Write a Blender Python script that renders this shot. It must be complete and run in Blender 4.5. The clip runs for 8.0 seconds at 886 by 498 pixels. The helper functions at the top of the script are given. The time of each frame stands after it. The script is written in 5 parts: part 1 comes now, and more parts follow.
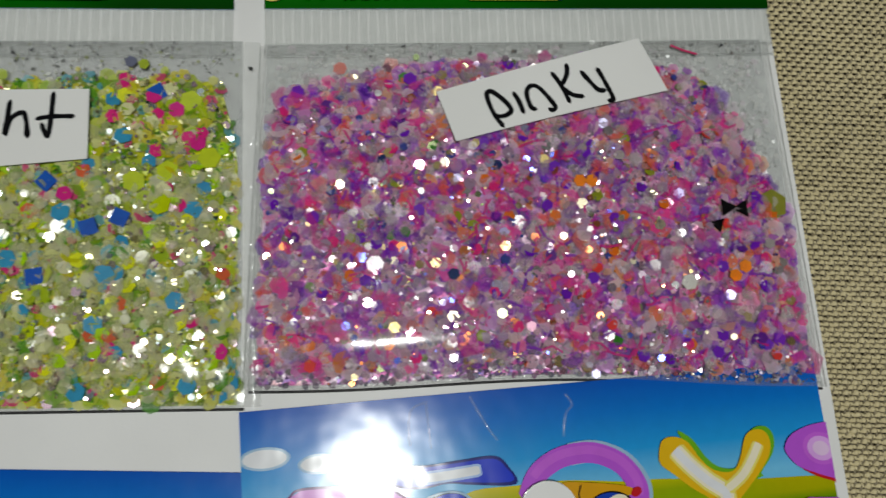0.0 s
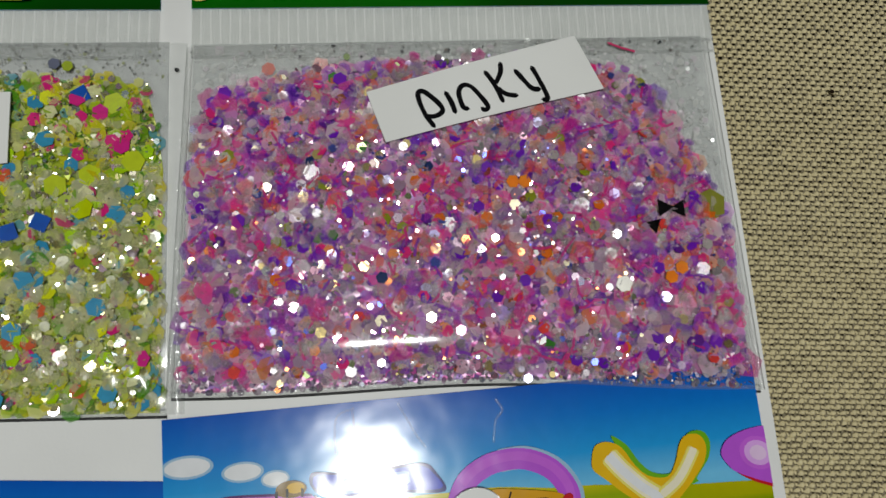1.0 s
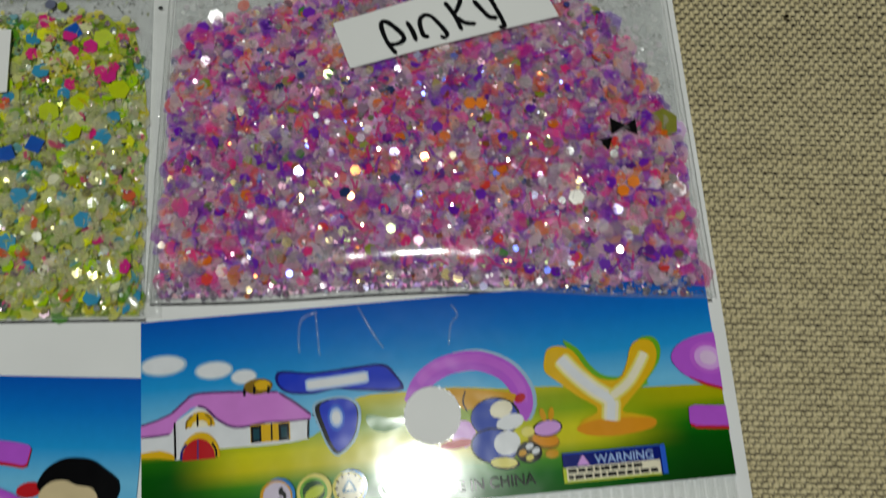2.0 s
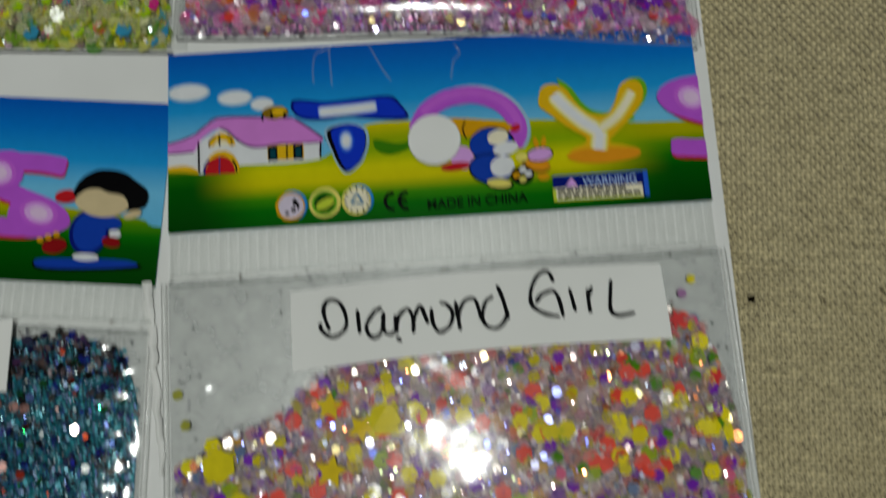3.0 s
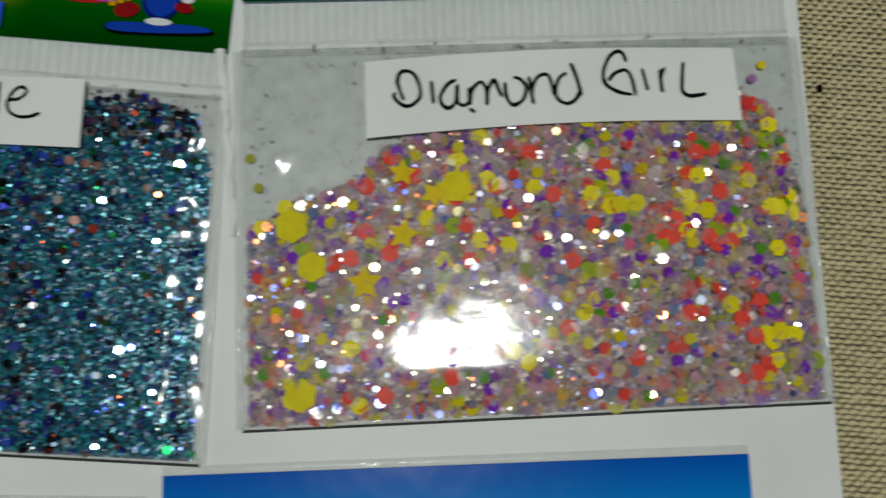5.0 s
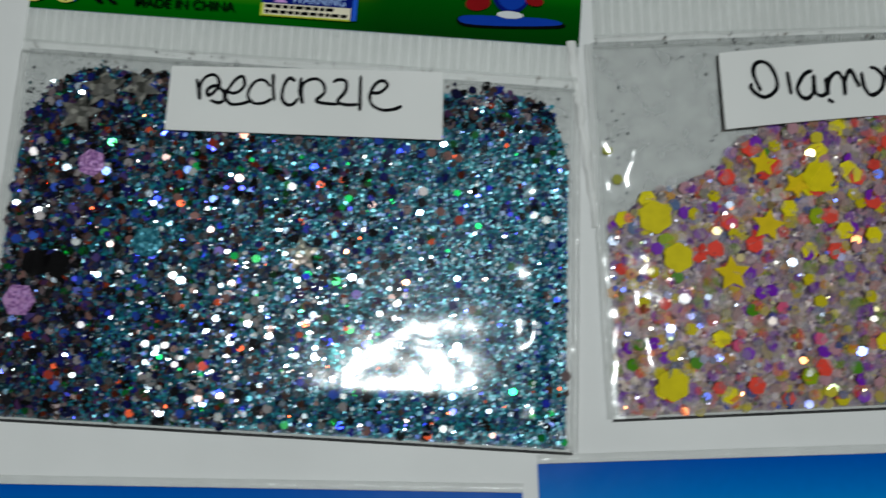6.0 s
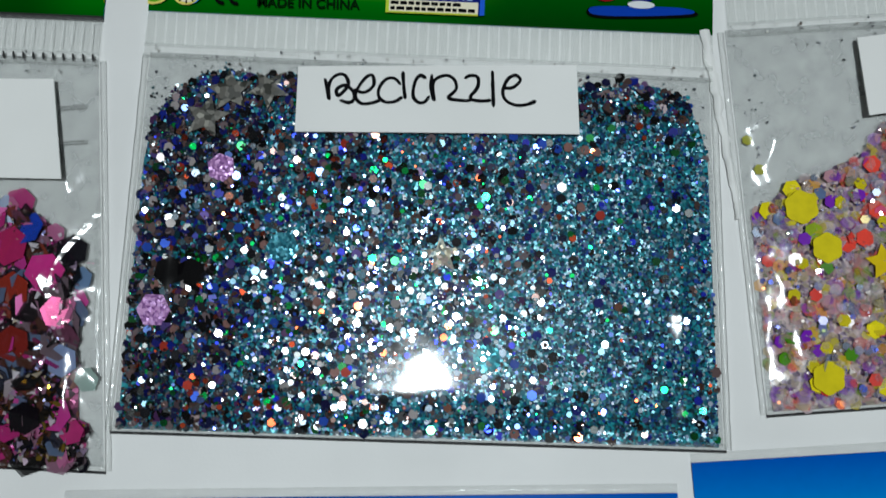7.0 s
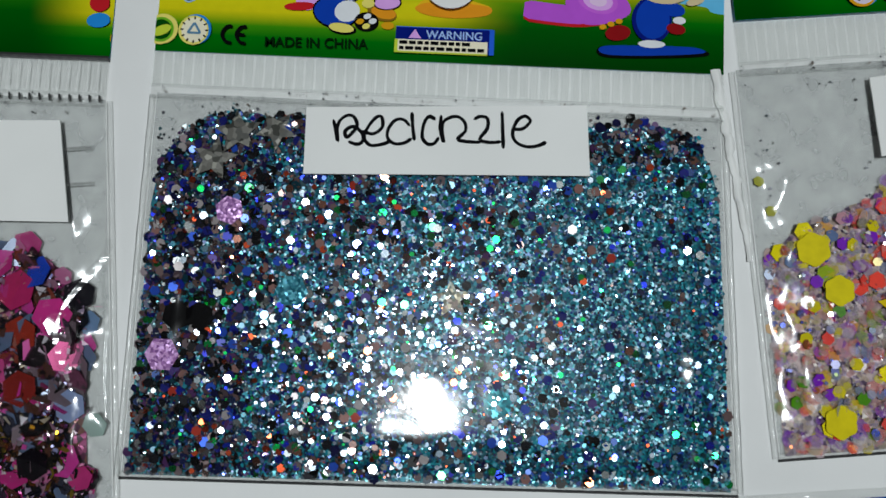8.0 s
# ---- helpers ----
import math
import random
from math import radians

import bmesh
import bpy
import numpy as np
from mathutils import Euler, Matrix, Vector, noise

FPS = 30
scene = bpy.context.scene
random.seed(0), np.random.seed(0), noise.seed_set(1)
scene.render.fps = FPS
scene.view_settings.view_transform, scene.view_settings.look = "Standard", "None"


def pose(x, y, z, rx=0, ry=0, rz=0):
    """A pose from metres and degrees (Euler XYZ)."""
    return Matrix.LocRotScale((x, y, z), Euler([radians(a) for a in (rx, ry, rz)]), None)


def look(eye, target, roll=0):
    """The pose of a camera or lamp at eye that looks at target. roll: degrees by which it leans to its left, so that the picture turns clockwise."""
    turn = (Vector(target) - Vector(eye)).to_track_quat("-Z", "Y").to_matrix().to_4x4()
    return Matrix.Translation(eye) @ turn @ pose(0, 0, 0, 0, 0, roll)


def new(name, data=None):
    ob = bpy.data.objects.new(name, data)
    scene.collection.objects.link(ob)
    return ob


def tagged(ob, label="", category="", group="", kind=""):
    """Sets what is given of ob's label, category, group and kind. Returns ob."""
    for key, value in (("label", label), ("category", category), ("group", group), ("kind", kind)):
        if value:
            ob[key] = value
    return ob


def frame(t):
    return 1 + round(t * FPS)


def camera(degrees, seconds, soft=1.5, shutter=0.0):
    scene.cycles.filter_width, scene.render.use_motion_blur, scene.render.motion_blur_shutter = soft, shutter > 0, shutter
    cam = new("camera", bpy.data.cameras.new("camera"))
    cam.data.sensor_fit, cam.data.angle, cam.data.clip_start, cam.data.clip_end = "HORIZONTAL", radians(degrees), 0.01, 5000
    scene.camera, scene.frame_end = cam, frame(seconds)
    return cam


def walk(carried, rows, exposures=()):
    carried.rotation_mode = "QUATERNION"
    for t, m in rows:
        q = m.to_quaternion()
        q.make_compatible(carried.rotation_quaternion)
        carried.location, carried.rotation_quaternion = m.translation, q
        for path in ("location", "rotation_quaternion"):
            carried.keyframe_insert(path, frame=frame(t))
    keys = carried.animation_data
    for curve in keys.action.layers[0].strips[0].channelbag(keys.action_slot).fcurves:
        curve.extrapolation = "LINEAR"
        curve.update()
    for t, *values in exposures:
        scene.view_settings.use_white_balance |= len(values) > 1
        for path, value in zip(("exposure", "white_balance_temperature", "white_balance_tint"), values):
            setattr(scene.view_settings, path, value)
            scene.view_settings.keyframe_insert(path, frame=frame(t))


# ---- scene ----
cam = camera(60, 8.0, soft=1.5, shutter=0.5)
PATH = [
    (0.0, pose(0.01628, 0.02583, 0.09265, 10.24, -4.71, -4.96)),
    (0.2, pose(0.01890, 0.02508, 0.09163, 10.68, -4.92, -5.21)),
    (0.5, pose(0.02434, 0.02783, 0.09092, 9.86, -4.48, -5.16)),
    (0.7, pose(0.02549, 0.02727, 0.09075, 10.15, -4.66, -5.05)),
    (1.0, pose(0.02526, 0.02599, 0.09181, 10.07, -4.44, -5.32)),
    (1.2, pose(0.02575, 0.02518, 0.09365, 10.24, -4.58, -5.25)),
    (2.3, pose(0.03672, 0.00306, 0.09527, 11.55, 0.16, -5.07)),
    (2.5, pose(0.03430, -0.00337, 0.09556, 10.91, -0.55, -4.58)),
    (2.8, pose(0.03227, -0.01379, 0.09703, 9.84, -0.40, -3.66)),
    (3.0, pose(0.03374, -0.01951, 0.09771, 9.02, -0.18, -3.64)),
    (3.2, pose(0.03421, -0.03125, 0.09599, 9.46, -0.93, -3.16)),
    (3.5, pose(0.03260, -0.04103, 0.09569, 8.95, -1.82, -2.08)),
    (3.7, pose(0.03079, -0.04320, 0.09364, 8.52, -2.68, -1.81)),
    (4.0, pose(0.03022, -0.04293, 0.09161, 6.43, -3.67, -2.17)),
    (4.2, pose(0.02982, -0.04347, 0.09160, 6.98, -3.44, -2.19)),
    (5.3, pose(0.01011, -0.04394, 0.09540, 6.96, -0.41, -1.83)),
    (5.5, pose(-0.00147, -0.04374, 0.09486, 6.89, -0.02, -1.77)),
    (5.8, pose(-0.01512, -0.04164, 0.09488, 6.22, -0.32, -1.50)),
    (6.0, pose(-0.01995, -0.04301, 0.09503, 6.51, 0.32, -1.81)),
    (6.2, pose(-0.02603, -0.04419, 0.09500, 6.91, -0.31, -2.22)),
    (6.5, pose(-0.03241, -0.04625, 0.09371, 6.81, 0.07, -2.43)),
    (6.7, pose(-0.03622, -0.04526, 0.09388, 7.52, 0.01, -3.02)),
    (7.0, pose(-0.03702, -0.04231, 0.09298, 6.59, 0.52, -3.39)),
    (7.5, pose(-0.03650, -0.03962, 0.09384, 6.77, 0.68, -3.58)),
    (8.0, pose(-0.03791, -0.03659, 0.09304, 6.32, 0.50, -3.50)),
]
walk(cam, PATH, [(0.0, -0.1, 6500, 14), (1.2, -0.08, 6500, 14), (2.4, -0.3, 6500, 10), (3.0, -0.4, 6500, 10), (3.5, -0.4, 6500, 9), (4.2, -0.08, 6450, 9), (5.4, -0.28, 6350, 10), (6.1, -0.22, 6100, 11), (6.6, 0.05, 5950, 10), (7.2, 0.1, 5950, 12), (8.0, 0.02, 6050, 13)])

# ---- light ----
world = bpy.data.worlds.new("room_air")
scene.world = world
world.use_nodes = True
world.node_tree.nodes["Background"].inputs[0].default_value = (0.9, 0.95, 1.0, 1)
world.node_tree.nodes["Background"].inputs[1].default_value = 0.012
lamp_data = bpy.data.lights.new("torch_lamp", "AREA")
lamp_data.shape, lamp_data.size, lamp_data.energy = "DISK", 0.105, 14.0
lamp_data.color = (0.95, 1.0, 0.94)
lamp = new("torch_lamp", lamp_data)
lamp.matrix_world = look((-0.01, -0.08, 1.5), (0.0, 0.0, 0.0))
scene.view_settings.exposure = 0.0

MM = 0.001


# ---- materials ----
def col(text):
    """Linear colour of an sRGB hex text."""
    v = [int(text[i:i + 2], 16) / 255 for i in (0, 2, 4)]
    return tuple(c / 12.92 if c <= 0.04045 else ((c + 0.055) / 1.055) ** 2.4 for c in v) + (1,)


def material(name):
    m = bpy.data.materials.new(name)
    m.use_nodes = True
    t = m.node_tree
    return m, t, t.nodes["Principled BSDF"]


def add(t, kind, **values):
    n = t.nodes.new(kind)
    for k, v in values.items():
        n.inputs[k].default_value = v
    return n


def coords(t, scale):
    g = t.nodes.new("ShaderNodeNewGeometry")
    m = add(t, "ShaderNodeMapping", Scale=(scale, scale, scale))
    t.links.new(g.outputs["Position"], m.inputs["Vector"])
    return m.outputs[0]


def bumped(t, p, height, strength, distance):
    b = add(t, "ShaderNodeBump", Strength=strength, Distance=distance)
    t.links.new(height, b.inputs["Height"])
    t.links.new(b.outputs[0], p.inputs["Normal"])


def mixed(t, fac, a, b):
    n = t.nodes.new("ShaderNodeMix")
    n.data_type = "RGBA"
    if hasattr(fac, "links"):
        t.links.new(fac, n.inputs[0])
    else:
        n.inputs[0].default_value = fac
    for i, v in ((6, a), (7, b)):
        if hasattr(v, "links"):
            t.links.new(v, n.inputs[i])
        else:
            n.inputs[i].default_value = v
    return n.outputs[2]


def paper(name, colour, dirt, rough=0.55):
    m, t, p = material(name)
    big = add(t, "ShaderNodeTexNoise", Scale=60.0, Detail=4.0)
    fine = add(t, "ShaderNodeTexNoise", Scale=2200.0, Detail=3.0)
    t.links.new(coords(t, 1), big.inputs["Vector"])
    t.links.new(coords(t, 1), fine.inputs["Vector"])
    r = add(t, "ShaderNodeValToRGB")
    r.color_ramp.elements[0].position, r.color_ramp.elements[1].position = 0.35, 0.7
    t.links.new(big.outputs[0], r.inputs[0])
    t.links.new(mixed(t, r.outputs[0], colour, dirt), p.inputs["Base Color"])
    p.inputs["Roughness"].default_value = rough
    bumped(t, p, fine.outputs[0], 0.25, 0.00008)
    return m


def coated(t, p):
    """Satin print under a thin glossy film."""
    p.inputs["Roughness"].default_value, p.inputs["Specular IOR Level"].default_value = 0.25, 0.03
    p.inputs["Coat Weight"].default_value, p.inputs["Coat Roughness"].default_value = 0.5, 0.14
    t.links.new(p.inputs["Normal"].links[0].from_socket, p.inputs["Coat Normal"])


def gloss_ink(name, colour, second=None, rough=0.07, scale=500.0):
    """Printed ink under clear film: a glossy coat over a slightly uneven colour."""
    m, t, p = material(name)
    n = add(t, "ShaderNodeTexNoise", Scale=scale, Detail=3.0)
    t.links.new(coords(t, 1), n.inputs["Vector"])
    second = second or tuple(c * 0.82 for c in colour[:3]) + (1,)
    t.links.new(mixed(t, n.outputs[0], colour, second), p.inputs["Base Color"])
    p.inputs["Roughness"].default_value = rough
    wave = add(t, "ShaderNodeTexNoise", Scale=140.0, Detail=2.0)
    t.links.new(coords(t, 1), wave.inputs["Vector"])
    bumped(t, p, wave.outputs[0], 0.25, 0.0006)
    if rough < 0.1:
        coated(t, p)
    return m


def graded_ink(name, stops, low, high, lean):
    """A printed fade: colours by height above the card's lower edge (metres), read along the bag's own axis."""
    m, t, p = material(name)
    g = t.nodes.new("ShaderNodeTexCoord")
    sep = t.nodes.new("ShaderNodeSeparateXYZ")
    t.links.new(g.outputs["Object"], sep.inputs[0])
    rng = add(t, "ShaderNodeMapRange")
    rng.inputs["From Min"].default_value, rng.inputs["From Max"].default_value = low, high
    t.links.new(sep.outputs["Y"], rng.inputs["Value"])
    ramp = t.nodes.new("ShaderNodeValToRGB")
    el = ramp.color_ramp.elements
    while len(el) < len(stops):
        el.new(0.5)
    for e, (at, c) in zip(el, stops):
        e.position, e.color = at, col(c)
    t.links.new(rng.outputs[0], ramp.inputs[0])
    n = add(t, "ShaderNodeTexNoise", Scale=900.0, Detail=2.0)
    t.links.new(coords(t, 1), n.inputs["Vector"])
    dark = mixed(t, 0.12, ramp.outputs[0], (0.0, 0.02, 0.05, 1))
    t.links.new(mixed(t, n.outputs[0], ramp.outputs[0], dark), p.inputs["Base Color"])
    p.inputs["Roughness"].default_value = 0.09
    wave = add(t, "ShaderNodeTexNoise", Scale=120.0, Detail=2.0)
    t.links.new(coords(t, 1), wave.inputs["Vector"])
    bumped(t, p, wave.outputs[0], 0.14, 0.0006)
    coated(t, p)
    return m


def clear_film(name, haze, rough, relief, scale, tint=(0.68, 0.69, 0.68, 1)):
    """Thin clear plastic: mostly see-through, a little cloudy, glossy by its Fresnel reflection."""
    m, t, p = material(name)
    out = t.nodes["Material Output"]
    t.nodes.remove(p)
    n1 = add(t, "ShaderNodeTexNoise", Scale=scale, Detail=3.0, Distortion=0.8)
    t.links.new(coords(t, 1), n1.inputs["Vector"])
    b = add(t, "ShaderNodeBump", Strength=relief, Distance=0.0008)
    t.links.new(n1.outputs[0], b.inputs["Height"])
    clear = add(t, "ShaderNodeBsdfTransparent", Color=(0.93, 0.935, 0.93, 1))
    cloud = add(t, "ShaderNodeBsdfDiffuse", Color=tint)
    n2 = add(t, "ShaderNodeTexNoise", Scale=420.0, Detail=5.0)
    t.links.new(coords(t, 1), n2.inputs["Vector"])
    r = t.nodes.new("ShaderNodeMapRange")
    r.inputs["From Min"].default_value, r.inputs["From Max"].default_value = 0.3, 0.75
    r.inputs["To Min"].default_value, r.inputs["To Max"].default_value = haze * 0.75, haze * 1.3
    t.links.new(n2.outputs[0], r.inputs["Value"])
    m1 = t.nodes.new("ShaderNodeMixShader")
    t.links.new(r.outputs[0], m1.inputs[0])
    t.links.new(clear.outputs[0], m1.inputs[1])
    t.links.new(cloud.outputs[0], m1.inputs[2])
    sharp = add(t, "ShaderNodeBsdfGlossy", Roughness=rough)
    veil = add(t, "ShaderNodeBsdfGlossy", Roughness=min(0.6, rough * 2.3))
    for g in (sharp, veil):
        t.links.new(b.outputs[0], g.inputs["Normal"])
    shine = add(t, "ShaderNodeMixShader", Fac=0.07)
    t.links.new(sharp.outputs[0], shine.inputs[1])
    t.links.new(veil.outputs[0], shine.inputs[2])
    fr = add(t, "ShaderNodeFresnel", IOR=1.45)
    m2 = t.nodes.new("ShaderNodeMixShader")
    t.links.new(fr.outputs[0], m2.inputs[0])
    t.links.new(m1.outputs[0], m2.inputs[1])
    t.links.new(shine.outputs[0], m2.inputs[2])
    t.links.new(m2.outputs[0], out.inputs["Surface"])
    return m


def palette_ramp(t, value, colours):
    ramp = t.nodes.new("ShaderNodeValToRGB")
    ramp.color_ramp.interpolation = "CONSTANT"
    el = ramp.color_ramp.elements
    while len(el) < len(colours):
        el.new(0.5)
    for i, (e, c) in enumerate(zip(el, colours)):
        e.position, e.color = i / len(colours), col(c)
    t.links.new(value, ramp.inputs[0])
    return ramp.outputs[0]


def flakes_of(name, colours, metal, rough, alpha=1.0, shine=0.5):
    """Loose glitter: each flake takes its own colour from the mix."""
    m, t, p = material(name)
    g = t.nodes.new("ShaderNodeNewGeometry")
    t.links.new(palette_ramp(t, g.outputs["Random Per Island"], colours), p.inputs["Base Color"])
    p.inputs["Metallic"].default_value, p.inputs["Roughness"].default_value = metal, rough
    p.inputs["Alpha"].default_value = alpha
    p.inputs["Specular IOR Level"].default_value = shine
    return m


def one_flake(name, colour, metal=0.0, rough=0.42, alpha=1.0):
    m, t, p = material(name)
    n = add(t, "ShaderNodeTexNoise", Scale=900.0, Detail=2.0)
    t.links.new(coords(t, 1), n.inputs["Vector"])
    c = col(colour)
    t.links.new(mixed(t, n.outputs[0], c, tuple(v * 0.7 for v in c[:3]) + (1,)), p.inputs["Base Color"])
    p.inputs["Metallic"].default_value, p.inputs["Roughness"].default_value = metal, rough
    p.inputs["Specular IOR Level"].default_value = 0.04 + 0.06 * min(1, max(c[:3]) * 3)
    p.inputs["Alpha"].default_value = alpha
    return m


def fine_mass(name, colours, cell, tilt, metal, rough):
    """Packed fine glitter: small cells, each with its own colour and its own lean."""
    m, t, p = material(name)
    v = add(t, "ShaderNodeTexVoronoi", Scale=1.0 / cell)
    t.links.new(coords(t, 1), v.inputs["Vector"])
    sep = t.nodes.new("ShaderNodeSeparateColor")
    t.links.new(v.outputs["Color"], sep.inputs[0])
    t.links.new(palette_ramp(t, sep.outputs[0], colours), p.inputs["Base Color"])
    half = t.nodes.new("ShaderNodeVectorMath")
    half.operation = "SUBTRACT"
    t.links.new(v.outputs["Color"], half.inputs[0])
    half.inputs[1].default_value = (0.5, 0.5, 0.5)
    much = t.nodes.new("ShaderNodeVectorMath")
    much.operation = "SCALE"
    t.links.new(half.outputs[0], much.inputs[0])
    much.inputs["Scale"].default_value = tilt
    g = t.nodes.new("ShaderNodeNewGeometry")
    s = t.nodes.new("ShaderNodeVectorMath")
    t.links.new(much.outputs[0], s.inputs[0])
    t.links.new(g.outputs["Normal"], s.inputs[1])
    nn = t.nodes.new("ShaderNodeVectorMath")
    nn.operation = "NORMALIZE"
    t.links.new(s.outputs[0], nn.inputs[0])
    t.links.new(nn.outputs[0], p.inputs["Normal"])
    p.inputs["Metallic"].default_value, p.inputs["Roughness"].default_value = metal, rough
    return m


def thread(name, a, b):
    m, t, p = material(name)
    g = t.nodes.new("ShaderNodeNewGeometry")
    n = add(t, "ShaderNodeTexNoise", Scale=2500.0, Detail=3.0)
    t.links.new(coords(t, 1), n.inputs["Vector"])
    blot = add(t, "ShaderNodeTexNoise", Scale=70.0, Detail=3.0)
    t.links.new(coords(t, 1), blot.inputs["Vector"])
    c = mixed(t, g.outputs["Random Per Island"], a, b)
    c = mixed(t, n.outputs[0], c, tuple(v * 0.5 for v in a[:3]) + (1,))
    c = mixed(t, blot.outputs[0], c, tuple(v * 0.8 for v in b[:3]) + (1,))
    t.links.new(c, p.inputs["Base Color"])
    p.inputs["Roughness"].default_value = 0.42
    bumped(t, p, n.outputs[0], 0.6, 0.0001)
    return m


PAGE = paper("white_page", (0.78, 0.78, 0.77, 1), (0.72, 0.72, 0.71, 1))
LABEL = paper("label_paper", (0.82, 0.82, 0.80, 1), (0.77, 0.77, 0.75, 1), 0.6)
WALL = paper("wall_paint", (0.07, 0.065, 0.06, 1), (0.055, 0.05, 0.048, 1), 0.8)
INK = gloss_ink("marker_ink", (0.002, 0.002, 0.003, 1), (0.006, 0.006, 0.007, 1), 0.9)
INK.node_tree.nodes["Principled BSDF"].inputs["Specular IOR Level"].default_value = 0.08
FILM = clear_film("pouch_film", 0.004, 0.12, 0.06, 150.0)
STRIP = clear_film("zip_film", 0.10, 0.38, 0.1, 300.0)
RIB = clear_film("rib_plastic", 0.035, 0.42, 0.1, 300.0)
BACK = clear_film("cloudy_back_film", 0.34, 0.3, 0.1, 200.0, (0.42, 0.44, 0.44, 1))
EDGE = clear_film("folded_edge", 0.12, 0.12, 0.5, 400.0)
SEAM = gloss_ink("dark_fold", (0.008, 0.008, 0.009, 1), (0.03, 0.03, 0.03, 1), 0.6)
WEFT = thread("weft_yarn", (0.74, 0.62, 0.34, 1), (0.97, 0.84, 0.50, 1))
# Warp and ground are coloured dark: the shade in the weave's gaps is painted in.
WARP = thread("gap_shade_warp", (0.19, 0.16, 0.09, 1), (0.29, 0.24, 0.14, 1))
CLOTH = thread("gap_shade_ground", (0.10, 0.08, 0.05, 1), (0.14, 0.11, 0.07, 1))


# ---- building blocks ----
def part(name, bm, mat, parent=None, label=""):
    me = bpy.data.meshes.new(name)
    bm.to_mesh(me)
    bm.free()
    return linked(name, me, mat, parent, label)


def linked(name, me, mat, parent=None, label=""):
    if mat and not me.materials:
        me.materials.append(mat)
    ob = new(name, me)
    if parent:
        ob.parent = parent
    return tagged(ob, label)


def flat(bm, points, z, thick=0.0):
    """A flat outline (mm), or a thin plate with its lower face thick mm under it."""
    vs = [bm.verts.new((x * MM, y * MM, z * MM)) for x, y in points]
    f = bm.faces.new(vs)
    f.normal_update()
    if f.normal.z < 0:
        f.normal_flip()
    if thick:
        r = bmesh.ops.extrude_face_region(bm, geom=[f])
        bmesh.ops.translate(bm, vec=(0, 0, -thick * MM), verts=[v for v in r["geom"] if isinstance(v, bmesh.types.BMVert)])
        bmesh.ops.recalc_face_normals(bm, faces=bm.faces)


def smooth(points, steps=6, closed=True):
    """A Catmull-Rom line through the points."""
    n = len(points)
    out = []
    for i in range(n if closed else n - 1):
        p = [Vector(points[(i + k) % n] if closed else points[min(max(i + k, 0), n - 1)]) for k in (-1, 0, 1, 2)]
        for j in range(steps):
            u = j / steps
            out.append(tuple(0.5 * (2 * p[1] + (p[2] - p[0]) * u + (2 * p[0] - 5 * p[1] + 4 * p[2] - p[3]) * u * u + (3 * p[1] - p[0] - 3 * p[2] + p[3]) * u ** 3)))
    if not closed:
        out.append(tuple(points[-1]))
    return out


def oval(x, y, a, b, turn=0.0, n=28):
    c, s = math.cos(radians(turn)), math.sin(radians(turn))
    return [(x + a * math.cos(k) * c - b * math.sin(k) * s, y + a * math.cos(k) * s + b * math.sin(k) * c) for k in (2 * math.pi * i / n for i in range(n))]


def clip(points, axis, limit, keep):
    """The part of an outline on one side of a line."""
    out = []
    for i, q in enumerate(points):
        p = points[i - 1]
        a, b = (p[axis] - limit) * keep, (q[axis] - limit) * keep
        if (a >= 0) != (b >= 0):
            u = a / (a - b)
            out.append((p[0] + (q[0] - p[0]) * u, p[1] + (q[1] - p[1]) * u))
        if b >= 0:
            out.append(tuple(q))
    return out


def stroke(name, points, width, z, parent, mat, label="", steps=6):
    """A pen stroke: a thin raised line of ink with rounded ends and a width that wanders."""
    line = [Vector((p[0], p[1])) for p in smooth(points, steps, False)]
    left, right = [], []
    for i, p in enumerate(line):
        d = (line[min(i + 1, len(line) - 1)] - line[max(i - 1, 0)])
        d = d.normalized() if d.length > 1e-6 else Vector((1, 0))
        w = width * 0.5 * (1 + 0.22 * noise.noise((p.x * 0.9, p.y * 0.9, width)))
        w *= 0.62 if i in (0, len(line) - 1) else 1
        side = Vector((-d.y, d.x)) * w
        left.append(p + side)
        right.append(p - side)
    bm = bmesh.new()
    a = [bm.verts.new((v.x * MM, v.y * MM, z * MM)) for v in left]
    m = [bm.verts.new((v.x * MM, v.y * MM, (z + 0.05) * MM)) for v in line]
    b = [bm.verts.new((v.x * MM, v.y * MM, z * MM)) for v in right]
    for i in range(len(line) - 1):
        bm.faces.new((a[i], m[i], m[i + 1], a[i + 1]))
        bm.faces.new((m[i], b[i], b[i + 1], m[i + 1]))
    for i, s in ((0, 1), (len(line) - 1, -1)):
        d = (line[i] - line[i + s])
        tip = line[i] + (d.normalized() if d.length > 1e-6 else Vector((1, 0))) * width * 0.35
        v = bm.verts.new((tip.x * MM, tip.y * MM, z * MM))
        bm.faces.new((a[i], v, m[i]))
        bm.faces.new((m[i], v, b[i]))
    bmesh.ops.recalc_face_normals(bm, faces=bm.faces)
    return part(name, bm, mat, parent, label)


def blend(c, s, v):
    """A place in a pouch: s across, v up, by its four corners bl, br, tr, tl (mm)."""
    bl, br, tr, tl = c
    return tuple((bl[k] * (1 - s) + br[k] * s) * (1 - v) + (tl[k] * (1 - s) + tr[k] * s) * v for k in (0, 1))


def level(rows, x):
    if x <= rows[0][0]:
        return rows[0][1]
    for (a, p), (b, q) in zip(rows, rows[1:]):
        if x <= b:
            return p + (q - p) * (x - a) / (b - a)
    return rows[-1][1]


def ease(k):
    k = min(1, max(0, k))
    return k * k * (3 - 2 * k)


